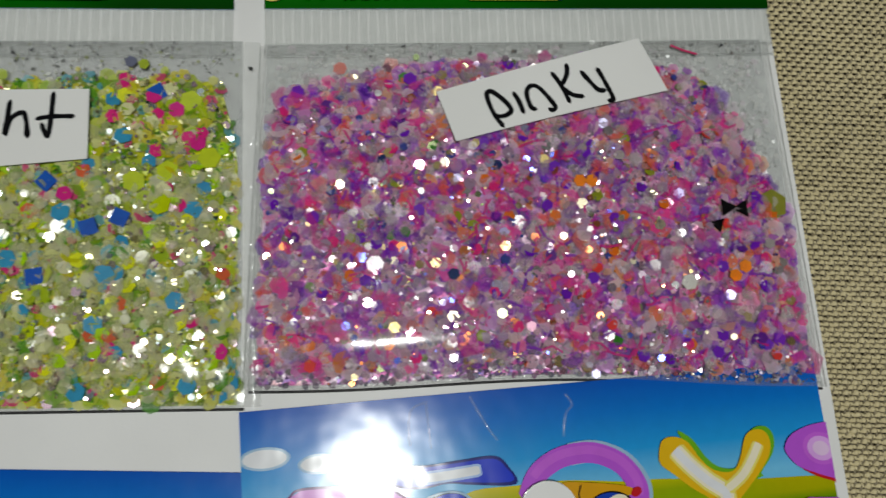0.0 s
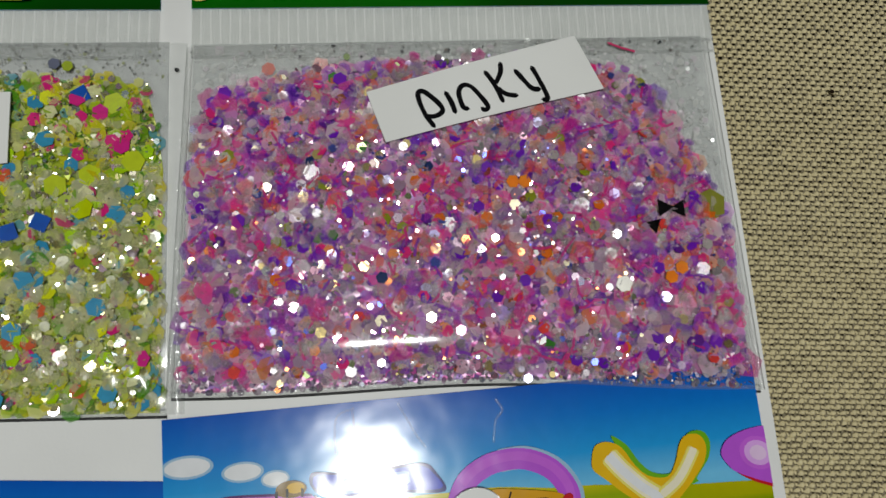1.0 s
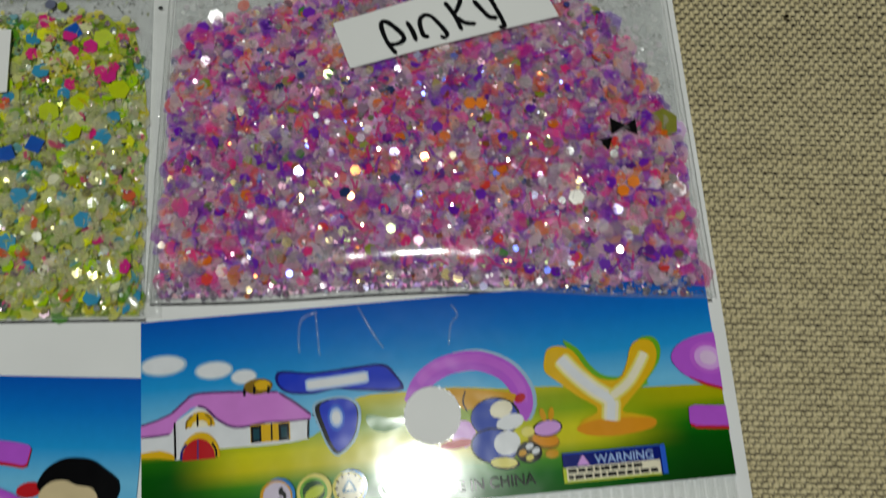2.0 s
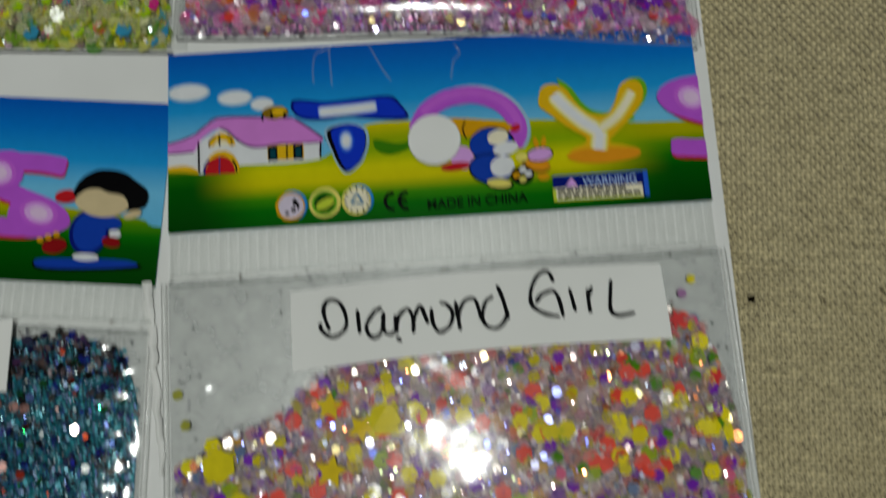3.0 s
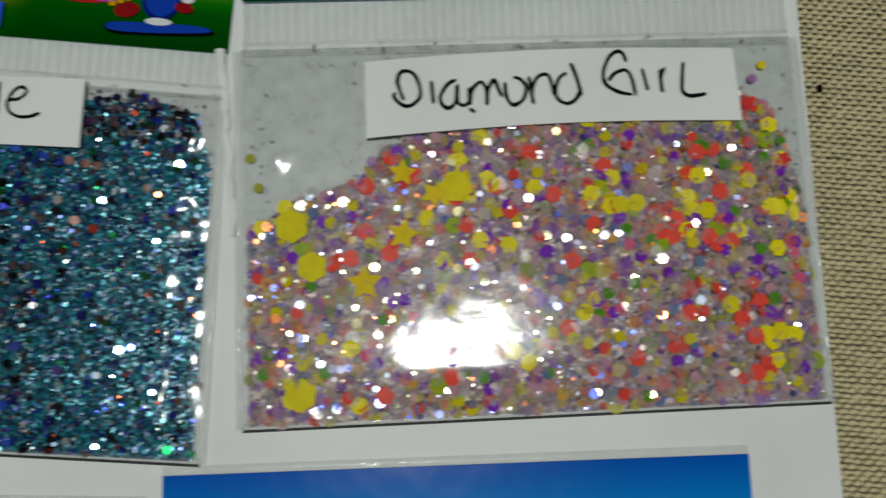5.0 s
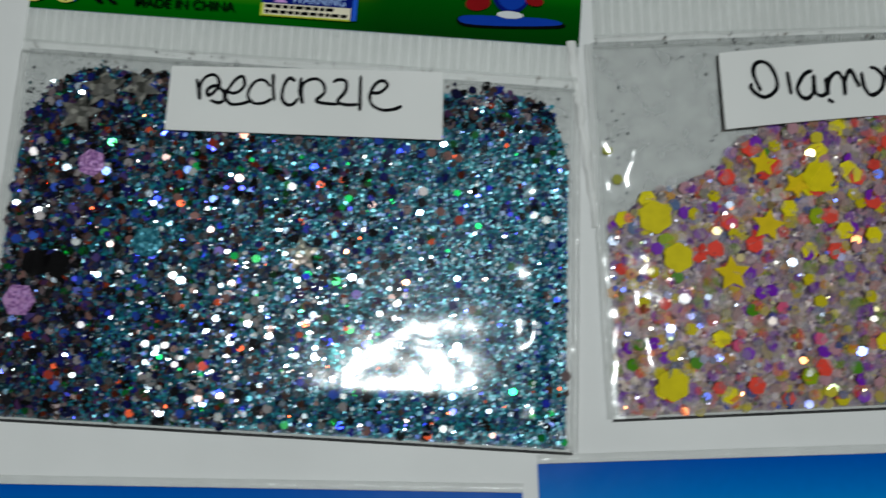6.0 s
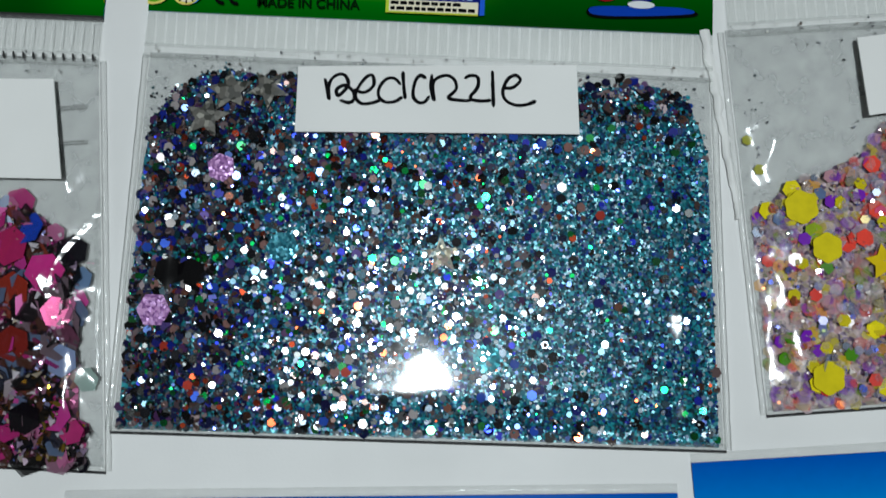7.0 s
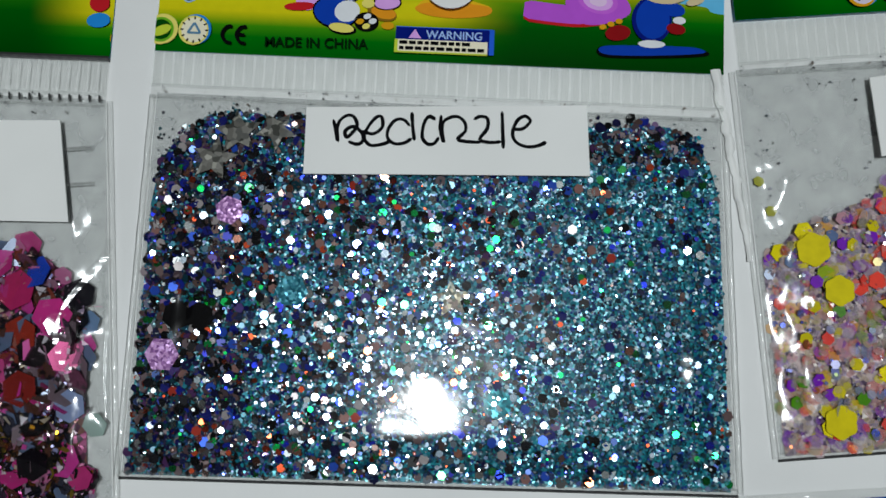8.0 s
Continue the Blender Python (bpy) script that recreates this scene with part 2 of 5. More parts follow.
def swell(s, v, high):
    """Height of the filled pouch (mm): flat at the welded edges, arched across, fullest low down, thinner towards the top."""
    e = ease(s / 0.07) * ease((1 - s) / 0.07) * (0.55 + 0.45 * (1 - (2 * s - 1) ** 2))
    w = max(0, (v - 0.14) / 0.86)
    t = 1 - 0.28 * w - 0.46 * w * w
    b = 1 - min(1, max(0, 1 - v / 0.14)) ** 2
    return 0.35 + high * (0.08 + 0.92 * e * b) * t


def place_in(c, x, y):
    """The s, v of a place (mm) in a pouch."""
    s, v = 0.5, 0.5
    for _ in range(8):
        px, py = blend(c, s, v)
        ax, ay = blend(c, s + 0.01, v)
        bx, by = blend(c, s, v + 0.01)
        a, b, d, e = (ax - px) * 100, (bx - px) * 100, (ay - py) * 100, (by - py) * 100
        det = a * e - b * d
        s += ((x - px) * e - (y - py) * b) / det
        v += ((y - py) * a - (x - px) * d) / det
    return s, v


def sheet(name, c, z_of, nx, ny, mat, parent, label="", bow=None, over=(0, 1, 0, 1)):
    bm = bmesh.new()
    grid = []
    for j in range(ny + 1):
        row = []
        for i in range(nx + 1):
            s = over[0] + (over[1] - over[0]) * i / nx
            v = over[2] + (over[3] - over[2]) * j / ny
            x, y = blend(c, s, v)
            if bow:
                y += bow(s) * (1 - v)
            row.append(bm.verts.new((x * MM, y * MM, z_of(s, v) * MM)))
        grid.append(row)
    for j in range(ny):
        for i in range(nx):
            f = bm.faces.new((grid[j][i], grid[j][i + 1], grid[j + 1][i + 1], grid[j + 1][i]))
            f.smooth = True
    return part(name, bm, mat, parent, label)


def flake_shape(sides, size, star=0.0):
    r = size / 2
    n = sides * (2 if star else 1)
    return [(r * (star if star and k % 2 else 1) * math.cos(2 * math.pi * k / n), r * (star if star and k % 2 else 1) * math.sin(2 * math.pi * k / n)) for k in range(n)]


# ---- the setting ----
# The plane under the yarns has the gaps' shade in its colour.
bm = bmesh.new()
flat(bm, [(-900, -700), (900, -700), (900, 700), (-900, 700)], -1.25, 20)
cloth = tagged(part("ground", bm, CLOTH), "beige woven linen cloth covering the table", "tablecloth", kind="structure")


def yarn(me_verts, me_faces, x0, y0, dx, dy, count, half, phase, lift, radius, jitter):
    """One yarn of a plain weave: a flattened half-round strand that rides over and under its neighbours."""
    n = count * 4
    base = len(me_verts)
    sx, sy = -dy, dx
    for i in range(n + 1):
        d = i * half / 4
        wob = jitter * noise.noise((d * 0.35, x0 * 1.7, y0 * 1.3))
        fat = 1 + 0.35 * noise.noise((d * 0.9, x0 * 3.1 + 7, y0 * 2.3))
        crest = math.cos(math.pi * (i / 4) + phase)
        fat *= 0.95 + 0.12 * crest
        z = lift * crest
        for u, h in ((-1, 0.0), (-0.6, 0.62), (0.0, 0.9), (0.6, 0.62), (1, 0.0)):
            me_verts.append(((x0 + dx * d + sx * (u * radius * fat + wob)) * MM, (y0 + dy * d + sy * (u * radius * fat + wob)) * MM, (-0.78 + z + h * radius * 0.75) * MM))
    for i in range(n):
        for k in range(4):
            a = base + i * 5 + k
            me_faces.append((a, a + 5, a + 6, a + 1))


PITCH = 0.66
LEAN = radians(-6)
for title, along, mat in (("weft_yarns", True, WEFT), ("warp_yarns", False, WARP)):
    verts, faces = [], []
    ca, sa = math.cos(LEAN), math.sin(LEAN)
    across, up = 70, 270
    for k in range(up if along else across):
        a, b = (0, k * PITCH) if along else ((k + 0.5) * PITCH, -0.5 * PITCH)
        x, y = 63 + a * ca - b * sa - 8, -82 + a * sa + b * ca
        phase = math.pi * (k % 2)
        if along:
            yarn(verts, faces, x, y, ca, sa, across, PITCH, phase, 0.22, 0.27, 0.13)
        else:
            yarn(verts, faces, x, y, -sa, ca, up, PITCH, phase, 0.12, 0.20, 0.08)
    me = bpy.data.meshes.new(title)
    me.from_pydata(verts, [], faces)
    for f in me.polygons:
        f.use_smooth = True
    linked(title, me, mat, cloth)["kind"] = "stuff"

bm = bmesh.new()
flat(bm, [(-190, -170), (72, -170), (72, 150), (-190, 150)], 0.0, 0.25)
page = tagged(part("backing_page", bm, PAGE), "white paper page under the glitter bags on the cloth", "paper page")

for title, a, b in (("wall_north", (-900, 720), (900, 740)), ("wall_south", (-900, -740), (900, -720)), ("wall_east", (905, -740), (925, 740)), ("wall_west", (-925, -740), (-905, 740))):
    bm = bmesh.new()
    flat(bm, [(a[0], a[1]), (b[0], a[1]), (b[0], b[1]), (a[0], b[1])], 2300, 2350)
    tagged(part(title, bm, WALL), "plain wall closing the room", "wall", kind="structure")
bm = bmesh.new()
flat(bm, [(-930, -745), (930, -745), (930, 745), (-930, 745)], 2330, 26)
tagged(part("ceiling", bm, WALL), "plain ceiling closing the room", "ceiling", kind="structure")

# ---- printed header cards ----
SKY = graded_ink("sky_print", [(0.0, "4cacdc"), (0.5, "70c0e8"), (0.66, "1c98dc"), (0.84, "0474cc"), (1.0, "0454b8")], 0.0, 0.0244, 0)
INKS = {k: gloss_ink("print_" + k, col(v)) for k, v in dict(white="e8eaee", pink="d884dc", purple="bc58d8", violet="e0a8ee", blue="1236cc", navy="0a1a78", pale="a8c4f4", yellow="e8b818", cream="f4ecd0", red="c42028", black="0a0a0c", green="6ab020", brown="8a6a18", cyan="2a8ad8", darkgreen="07480a", orange="e8981c", skin="d8c49a", meadow="3c8008", mist="9cc0dc", plum="6a3878", teal="0c4450", azure="2c62dc", orchid="c864dc", straw="ece070", amber="dca010", rose="e8c8ec", cobalt="1440b0", maroon="901418", lilac="dcd0e4", lime="c8d83c", steel="5a88a8", bottle="022406").items()}
CARD_W, CARD_H = 70.0, 24.4


def hill_ink(shift):
    """The printed meadow: a yellow belt between greens, that darkens towards both ends of the print."""
    m, t, p = material("hill_print")
    g = t.nodes.new("ShaderNodeTexCoord")
    sep = t.nodes.new("ShaderNodeSeparateXYZ")
    t.links.new(g.outputs["Object"], sep.inputs[0])

    def run(axis, low, high):
        r = add(t, "ShaderNodeMapRange")
        r.interpolation_type = "SMOOTHSTEP"
        r.inputs["From Min"].default_value, r.inputs["From Max"].default_value = low * MM, high * MM
        t.links.new(sep.outputs[axis], r.inputs["Value"])
        return r.outputs[0]

    def fade(stops):
        r = add(t, "ShaderNodeMapRange")
        r.inputs["From Max"].default_value = 0.0135
        t.links.new(sep.outputs["Y"], r.inputs["Value"])
        ramp = t.nodes.new("ShaderNodeValToRGB")
        el = ramp.color_ramp.elements
        while len(el) < len(stops):
            el.new(0.5)
        for e, (at, c) in zip(el, stops):
            e.position, e.color = at, col(c)
        t.links.new(r.outputs[0], ramp.inputs[0])
        return ramp.outputs[0]
    middle = fade([(0.0, "005a04"), (0.17, "006c04"), (0.28, "3c8c02"), (0.42, "d4ca02"), (0.55, "d6d004"), (0.70, "8cac04"), (0.82, "94a804"), (1.0, "dcc804")])
    right = fade([(0.0, "003a02"), (0.36, "005204"), (0.48, "0a6c04"), (0.60, "4c8a02"), (0.70, "a8a802"), (1.0, "c4b404")])
    left = fade([(0.0, "003e02"), (0.42, "005204"), (0.56, "1c6a04"), (0.66, "b0ac04"), (1.0, "c4c004")])
    c = mixed(t, run("X", 3 + shift, 13 + shift), left, middle)
    c = mixed(t, run("X", 52 + shift, 66 + shift), c, right)
    n = add(t, "ShaderNodeTexNoise", Scale=900.0, Detail=2.0)
    t.links.new(coords(t, 1), n.inputs["Vector"])
    t.links.new(mixed(t, n.outputs[0], c, mixed(t, 0.12, c, (0.0, 0.02, 0.0, 1))), p.inputs["Base Color"])
    wave = add(t, "ShaderNodeTexNoise", Scale=120.0, Detail=2.0)
    t.links.new(coords(t, 1), wave.inputs["Vector"])
    bumped(t, p, wave.outputs[0], 0.14, 0.0006)
    coated(t, p)
    return m


def quad_strip(bm, points, width, z, low, high, steps=6):
    """A broad line as quads, for lines that turn back on themselves."""
    line = [Vector(p) for p in smooth(points, steps, False)]
    rows = []
    for i, p in enumerate(line):
        d = (line[min(i + 1, len(line) - 1)] - line[max(i - 1, 0)]).normalized()
        k = width / 2 * (0.75 if i in (0, len(line) - 1) else 1)
        side = Vector((-d.y, d.x)) * k
        a, b = p + side, p - side
        rows.append([bm.verts.new((min(max(q.x, low), high) * MM, min(max(q.y, 0.05), CARD_H - 0.05) * MM, z * MM)) for q in (a, b)])
    for a, b in zip(rows, rows[1:]):
        bm.faces.new((a[0], a[1], b[1], b[0]))
    bmesh.ops.recalc_face_normals(bm, faces=bm.faces)


def header_card(parent, at, turn, shift, width=CARD_W, hole=34.8, sink=0.0):
    """The printed top of a bag: sky, hill, house, round letters, marks. shift: where the endless print is cut (mm)."""
    bm = bmesh.new()
    flat(bm, [(0, 0), (width, 0), (width, CARD_H), (0, CARD_H)], 0.30, 0.05)
    card = part("header_card", bm, SKY, parent, "glossy printed header with blue sky and green hill")
    card.matrix_basis = pose(at[0] * MM, at[1] * MM, -sink * MM, math.degrees(math.atan(min(0, sink) / CARD_H)), 0, turn)
    depth = [0.33]

    def shape(name, points, ink, dz=0.005):
        pts = [(x + shift, y) for x, y in points]
        for axis, limit, keep in ((0, 0.0, 1), (0, width, -1), (1, 0.0, 1), (1, CARD_H, -1)):
            pts = clip(pts, axis, limit, keep)
            if len(pts) < 3:
                return None
        depth[0] += dz
        b = bmesh.new()
        flat(b, pts, depth[0])
        return part(name, b, ink if not isinstance(ink, str) else INKS[ink], card)

    def line(name, points, w, ink):
        xs = [p[0] + shift for p in points]
        if max(xs) < 0 or min(xs) > width:
            return
        depth[0] += 0.005
        b = bmesh.new()
        quad_strip(b, [(x + shift, y) for x, y in points], w, depth[0], 0.02, width - 0.02)
        part(name, b, INKS[ink], card)

    shape("hill", [(-70, 0), (110, 0)] + smooth([(110, 7.6), (91.3, 7.7), (88.5, 8.6), (86, 8.9), (80, 9.6), (69, 10.8), (59, 11.3), (49, 12.3), (44.7, 12.4), (37.7, 13.2), (32, 13.2), (26.3, 13.1), (23.4, 11.4), (20.4, 9.0), (16, 8.4), (9, 8.5), (4, 8.2), (0, 8.5), (-70, 9)], 4, False), hill_ink(shift))
    shape("valley", smooth([(27.0, 10.9), (30.0, 10.2), (32.5, 10.6), (31.5, 9.4), (29.0, 8.7), (27.2, 9.4)]), "meadow")
    for x, y, a, b in ((2.7, 18.9, 2.7, 1.15), (8.8, 17.8, 2.2, 1.0), (12.4, 16.7, 1.5, 0.85)):
        shape("cloud_edge", oval(x, y, a * 1.08, b * 1.14), "mist")
        shape("cloud", oval(x, y, a * 0.94, b * 0.9), "white")
    # cottage
    shape("cottage_wall", [(-0.1, 8.5), (2.0, 8.7), (4.05, 7.6), (9.2, 8.5), (16.2, 8.4), (19.9, 8.7), (20.0, 11.2), (12, 11.4), (7, 13.8), (4.0, 12.0), (3.4, 10.8), (-0.1, 10.8)], "white")
    shape("cottage_base", smooth([(-0.1, 8.2), (-0.1, 8.7), (2.2, 8.9), (3.9, 8.2), (3.9, 7.7), (2, 8.0)]), "yellow")
    shape("cottage_roof", [(-2.5, 11.0), (0.0, 11.9), (3.6, 13.0), (5.2, 14.3), (6.7, 15.1), (12.0, 14.9), (16.4, 14.5), (18.2, 13.3), (20.3, 11.5), (20.2, 11.0), (14.9, 11.1), (11.4, 10.8), (9.3, 11.8), (7.8, 13.3), (6.8, 13.7), (6.0, 13.5), (4.4, 12.4), (3.5, 10.7), (0.0, 10.6), (-2.5, 10.2)], "pink")
    line("roof_line", [(3.6, 13.05), (5.2, 14.35), (6.7, 15.15), (12.0, 14.95), (16.4, 14.55)], 0.28, "plum")
    line("roof_line", [(0.0, 11.95), (1.8, 12.4), (3.6, 13.05)], 0.25, "plum")
    line("roof_line", [(14.9, 11.1), (11.4, 10.8), (9.3, 11.8), (7.8, 13.3), (6.8, 13.7)], 0.3, "plum")
    line("roof_line", [(16.6, 14.4), (18.4, 13.1), (20.3, 11.5)], 0.3, "plum")
    line("roof_line", [(20.2, 11.0), (17.5, 11.0), (14.9, 11.1)], 0.2, "plum")
    line("roof_line", [(0.0, 10.6), (1.8, 10.6), (3.4, 10.7)], 0.25, "plum")
    line("wall_line", [(4.0, 12.0), (4.05, 7.7)], 0.26, "black")
    line("wall_line", [(19.95, 11.0), (19.8, 8.8)], 0.26, "black")
    line("wall_line", [(20.5, 11.6), (20.9, 11.0), (21.0, 10.4)], 0.3, "black")
    shape("chimney", oval(14.1, 15.4, 1.75, 0.95), "brown")
    shape("chimney", oval(14.6, 15.5, 1.0, 0.6), "yellow")
    for x, y in ((12.4, 14.8), (13.6, 15.0), (15.3, 14.9)):
        line("chimney_line", [(x, y - 0.45), (x + 0.05, y + 0.5)], 0.3, "black")
    shape("attic_window", clip(oval(7.1, 11.3, 1.7, 1.75), 1, 11.25, 1), "yellow")
    shape("attic_window", clip(oval(7.0, 11.2, 1.0, 0.8), 1, 11.25, 1), "cream")
    line("window_line", [(6.75, 11.3), (6.75, 12.8)], 0.24, "black")
    line("window_line", [(8.3, 11.2), (8.35, 12.0), (7.7, 12.7)], 0.24, "brown")
    line("window_line", [(5.4, 11.1), (5.5, 12.0), (6.2, 12.7)], 0.24, "brown")
    shape("cottage_door", clip(oval(7.0, 7.7, 2.35, 2.95), 1, 7.6, 1), "yellow")
    shape("cottage_door", clip(oval(6.8, 7.5, 1.95, 2.4), 1, 7.45, 1), "red")
    line("door_line", [(6.7, 7.5), (6.75, 9.8)], 0.22, "plum")
    line("door_line", [(8.9, 7.6), (8.85, 8.4), (8.4, 9.3)], 0.25, "black")
    line("door_line", [(4.75, 7.6), (4.85, 8.6), (5.4, 9.4)], 0.3, "navy")
    shape("cottage_window", [(13.0, 8.8), (17.7, 8.8), (17.7, 10.9), (13.0, 10.9)], "yellow")
    for x in (13.05, 16.35):
        shape("cottage_window", [(x, 8.8), (x + 1.25, 8.8), (x + 1.25, 10.8), (x, 10.8)], "black")
        shape("window_pane", [(x + 0.3, 9.1), (x + 1.0, 9.1), (x + 1.0, 10.4), (x + 0.3, 10.4)], "teal")
    line("window_line", [(15.5, 8.9), (15.55, 10.9)], 0.22, "black")
    # round letters
    bar = smooth([(16.2, 16.4), (17.0, 17.0), (20.8, 16.5), (25.1, 16.7), (29.2, 16.8), (30.7, 15.5), (31.4, 13.4), (26.3, 13.8), (23.5, 14.2), (20.7, 13.9), (17.8, 14.2), (16.5, 15.2)])
    shape("letter_t", bar, "navy")
    shape("letter_t", [(23.6 + (x - 23.6) * 0.95, 15.3 + (y - 15.3) * 0.8) for x, y in bar], "blue")
    line("letter_shine", [(19.8, 15.0), (23.6, 15.15), (27.5, 15.4)], 1.5, "pale")
    line("letter_shine", [(20.0, 15.0), (23.6, 15.15), (27.3, 15.4)], 1.0, "white")
    stem = smooth([(20.8, 12.2), (22.0, 13.0), (24.2, 13.1), (25.7, 12.2), (25.9, 10.4), (25.1, 8.1), (23.4, 6.7), (22.4, 7.4), (21.5, 9.6)])
    shape("letter_t", [(23.3 + (x - 23.3) * 1.13, 10.1 + (y - 10.1) * 1.07) for x, y in stem], "mist")
    shape("letter_t", stem, "black")
    shape("letter_t", [(23.6 + (x - 23.4) * 0.86, 10.2 + (y - 10.1) * 0.94) for x, y in stem], "blue")
    for k, ink in ((1.0, "azure"), (0.75, "pale"), (0.5, "white")):
        shape("letter_shine", oval(23.3, 10.9, 1.05 * k, 1.6 * k), ink)
    ring = [(32.6, 11.6), (33.6, 13.7), (35.0, 15.0), (37.4, 16.0), (40.8, 16.1), (43.9, 14.7), (45.6, 12.4), (45.8, 10.4), (45.0, 9.0)]
    line("letter_o", [(x + 0.35, y + 0.1) for x, y in ring[3:]], 2.6, "mist")
    line("letter_o", ring, 2.4, "purple")
    line("letter_o", [(x + (x - 39.5) * 0.02, y + 0.3) for x, y in ring[1:-1]], 1.0, "orchid")
    y_form = [(48.9, 15.3), (49.5, 16.7), (51.0, 17.0), (52.6, 16.2), (53.9, 14.1), (55.4, 12.7), (57.6, 12.4), (58.8, 13.9), (59.7, 16.1), (60.8, 16.9), (62.2, 16.7), (62.8, 15.4), (62.3, 13.6), (60.6, 11.6), (58.8, 9.9), (57.7, 8.6), (59.3, 8.1), (61.4, 7.4), (60.9, 6.4), (56.9, 5.9), (53.4, 6.2), (52.2, 6.9), (52.7, 7.9), (54.4, 8.6), (54.5, 9.4), (52.5, 10.8), (50.2, 12.8), (48.9, 14.0)]
    shape("letter_y", smooth([(x + 0.55, y + 0.35) for x, y in y_form[2:14]] + [(61.0, 11.4), (56.0, 11.0)], 4), "green")
    shape("letter_y", smooth(y_form, 4), "yellow")
    shape("letter_y", smooth([(51.9, 6.9), (53.4, 6.1), (56.9, 5.8), (60.9, 6.3), (61.5, 7.3), (59.5, 7.7), (55.5, 7.9), (53.0, 7.6)], 4), "orange")
    for w, ink in ((2.3, "straw"), (1.7, "cream"), (1.0, "white")):
        line("letter_shine", [(50.9, 15.5), (52.4, 13.6), (54.4, 11.6), (56.3, 10.1), (56.3, 8.8), (56.1, 7.6)], w, ink)
    for w, ink in ((1.5, "straw"), (0.9, "cream")):
        line("letter_shine", [(56.6, 10.4), (58.7, 11.8), (60.2, 13.6), (61.3, 15.3)], w, ink)
    curve = [(77.6, 15.1), (73.6, 15.6), (69.0, 15.3), (66.5, 14.0), (68.2, 12.4), (72.0, 11.0), (75.8, 9.4), (76.6, 7.9), (72.4, 6.9), (65.6, 7.4)]
    line("letter_s", [(x + 0.1, y - 0.3) for x, y in curve], 2.6, "red")
    line("letter_s", curve, 2.4, "purple")
    shape("letter_s", smooth([(64.5, 14.5), (65.7, 16.0), (68.6, 16.9), (71.5, 16.6), (72, 13), (69.0, 11.2), (66.3, 11.9), (65.0, 13.1)]), "purple")
    shape("letter_s", smooth([(72.0, 11.6), (75.6, 11.0), (78.2, 9.4), (78.9, 7.4), (76.3, 6.0), (73.0, 5.8), (70.8, 8.0)]), "purple")
    for k, ink in ((1.0, "orchid"), (0.75, "violet"), (0.45, "rose")):
        shape("letter_shine", oval(69.0, 14.0, 2.3 * k, 1.9 * k, -20), ink)
        shape("letter_shine", oval(74.8, 8.9, 2.6 * k, 1.7 * k, -15), ink)
    # plain coloured patches beside the letters
    shape("patch", smooth([(36.8, 13.0), (40.4, 12.7), (44.6, 11.9), (45.2, 11.0), (42.0, 10.8), (39.0, 10.4), (37.8, 11.4)]), "amber")
    line("patch_line", [(39.0, 12.6), (38.6, 11.4), (39.0, 10.2)], 0.2, "black")
    shape("patch", oval(38.3, 7.6, 1.5, 1.6), "violet")
    shape("patch", oval(37.4, 6.5, 2.0, 0.55, 4), "red")
    shape("patch", oval(42.3, 9.2, 3.0, 2.4), "black")
    shape("patch", oval(42.2, 9.2, 2.8, 2.2), "cobalt")
    shape("patch", oval(43.1, 10.1, 1.4, 1.0, 15), "cream")
    shape("patch", oval(44.0, 8.5, 1.7, 0.9, 12), "white")
    shape("patch", oval(41.9, 5.9, 2.9, 2.1, -10), "black")
    shape("patch", oval(41.9, 5.9, 2.7, 1.9, -10), "cobalt")
    shape("patch", oval(43.4, 6.1, 1.6, 1.4, 15), "white")
    shape("patch", oval(42.9, 3.8, 1.8, 0.75, -6), "black")
    shape("patch", oval(42.8, 3.9, 1.6, 0.6, -6), "straw")
    shape("patch", oval(45.5, 11.2, 0.7, 0.5, 30), "red")
    shape("patch", oval(47.8, 6.0, 1.9, 1.0, -12), "brown")
    shape("patch", oval(48.0, 6.1, 1.6, 0.8, -12), "orange")
    shape("patch", oval(48.4, 7.4, 1.8, 1.0, 5), "black")
    shape("patch", oval(48.4, 7.4, 1.6, 0.85, 5), "violet")
    shape("patch", oval(48.0, 9.0, 0.35, 0.8, 12), "amber")
    shape("patch", oval(49.0, 9.0, 0.35, 0.8, -12), "amber")
    shape("patch", oval(46.0, 7.2, 0.8, 0.6), "straw")
    shape("patch", oval(48.6, 4.4, 0.8, 0.5), "amber")
    shape("patch", oval(45.9, 4.8, 1.55, 1.25), "black")
    for x, y, ink in ((45.1, 4.8, "amber"), (46.0, 5.5, "white"), (46.7, 4.9, "white"), (45.9, 4.2, "straw")):
        shape("patch", oval(x, y, 0.5, 0.36, 20), ink)
    shape("patch", smooth([(75.4, 2.9), (81, 3.1), (87.2, 3.1), (88.4, 2.2), (81, 1.6), (75.6, 1.6)]), "black")
    shape("patch", smooth([(75.6, 2.9), (81, 3.2), (86.9, 3.2), (87.9, 2.5), (81, 1.9), (75.8, 1.9)]), "cobalt")
    shape("patch", oval(77.4, 4.7, 1.6, 1.0, 10), "maroon")
    for k in range(3):
        shape("patch", oval(75.5 + 1.0 * k, 5.4 + 0.4 * k, 0.45, 0.35), "amber")
    shape("patch", oval(78.2, 11.2, 1.5, 0.9, 8), "red")
    shape("patch", oval(81.6, 6.6, 2.5, 3.0), "navy")
    shape("patch", oval(81.7, 6.7, 2.1, 2.6), "cobalt")
    shape("patch", oval(84.2, 8.0, 1.5, 0.9, -8), "cobalt")
    shape("patch", oval(85.0, 6.6, 0.8, 0.5), "white")
    shape("patch", oval(84.6, 5.5, 1.2, 0.7, -8), "maroon")
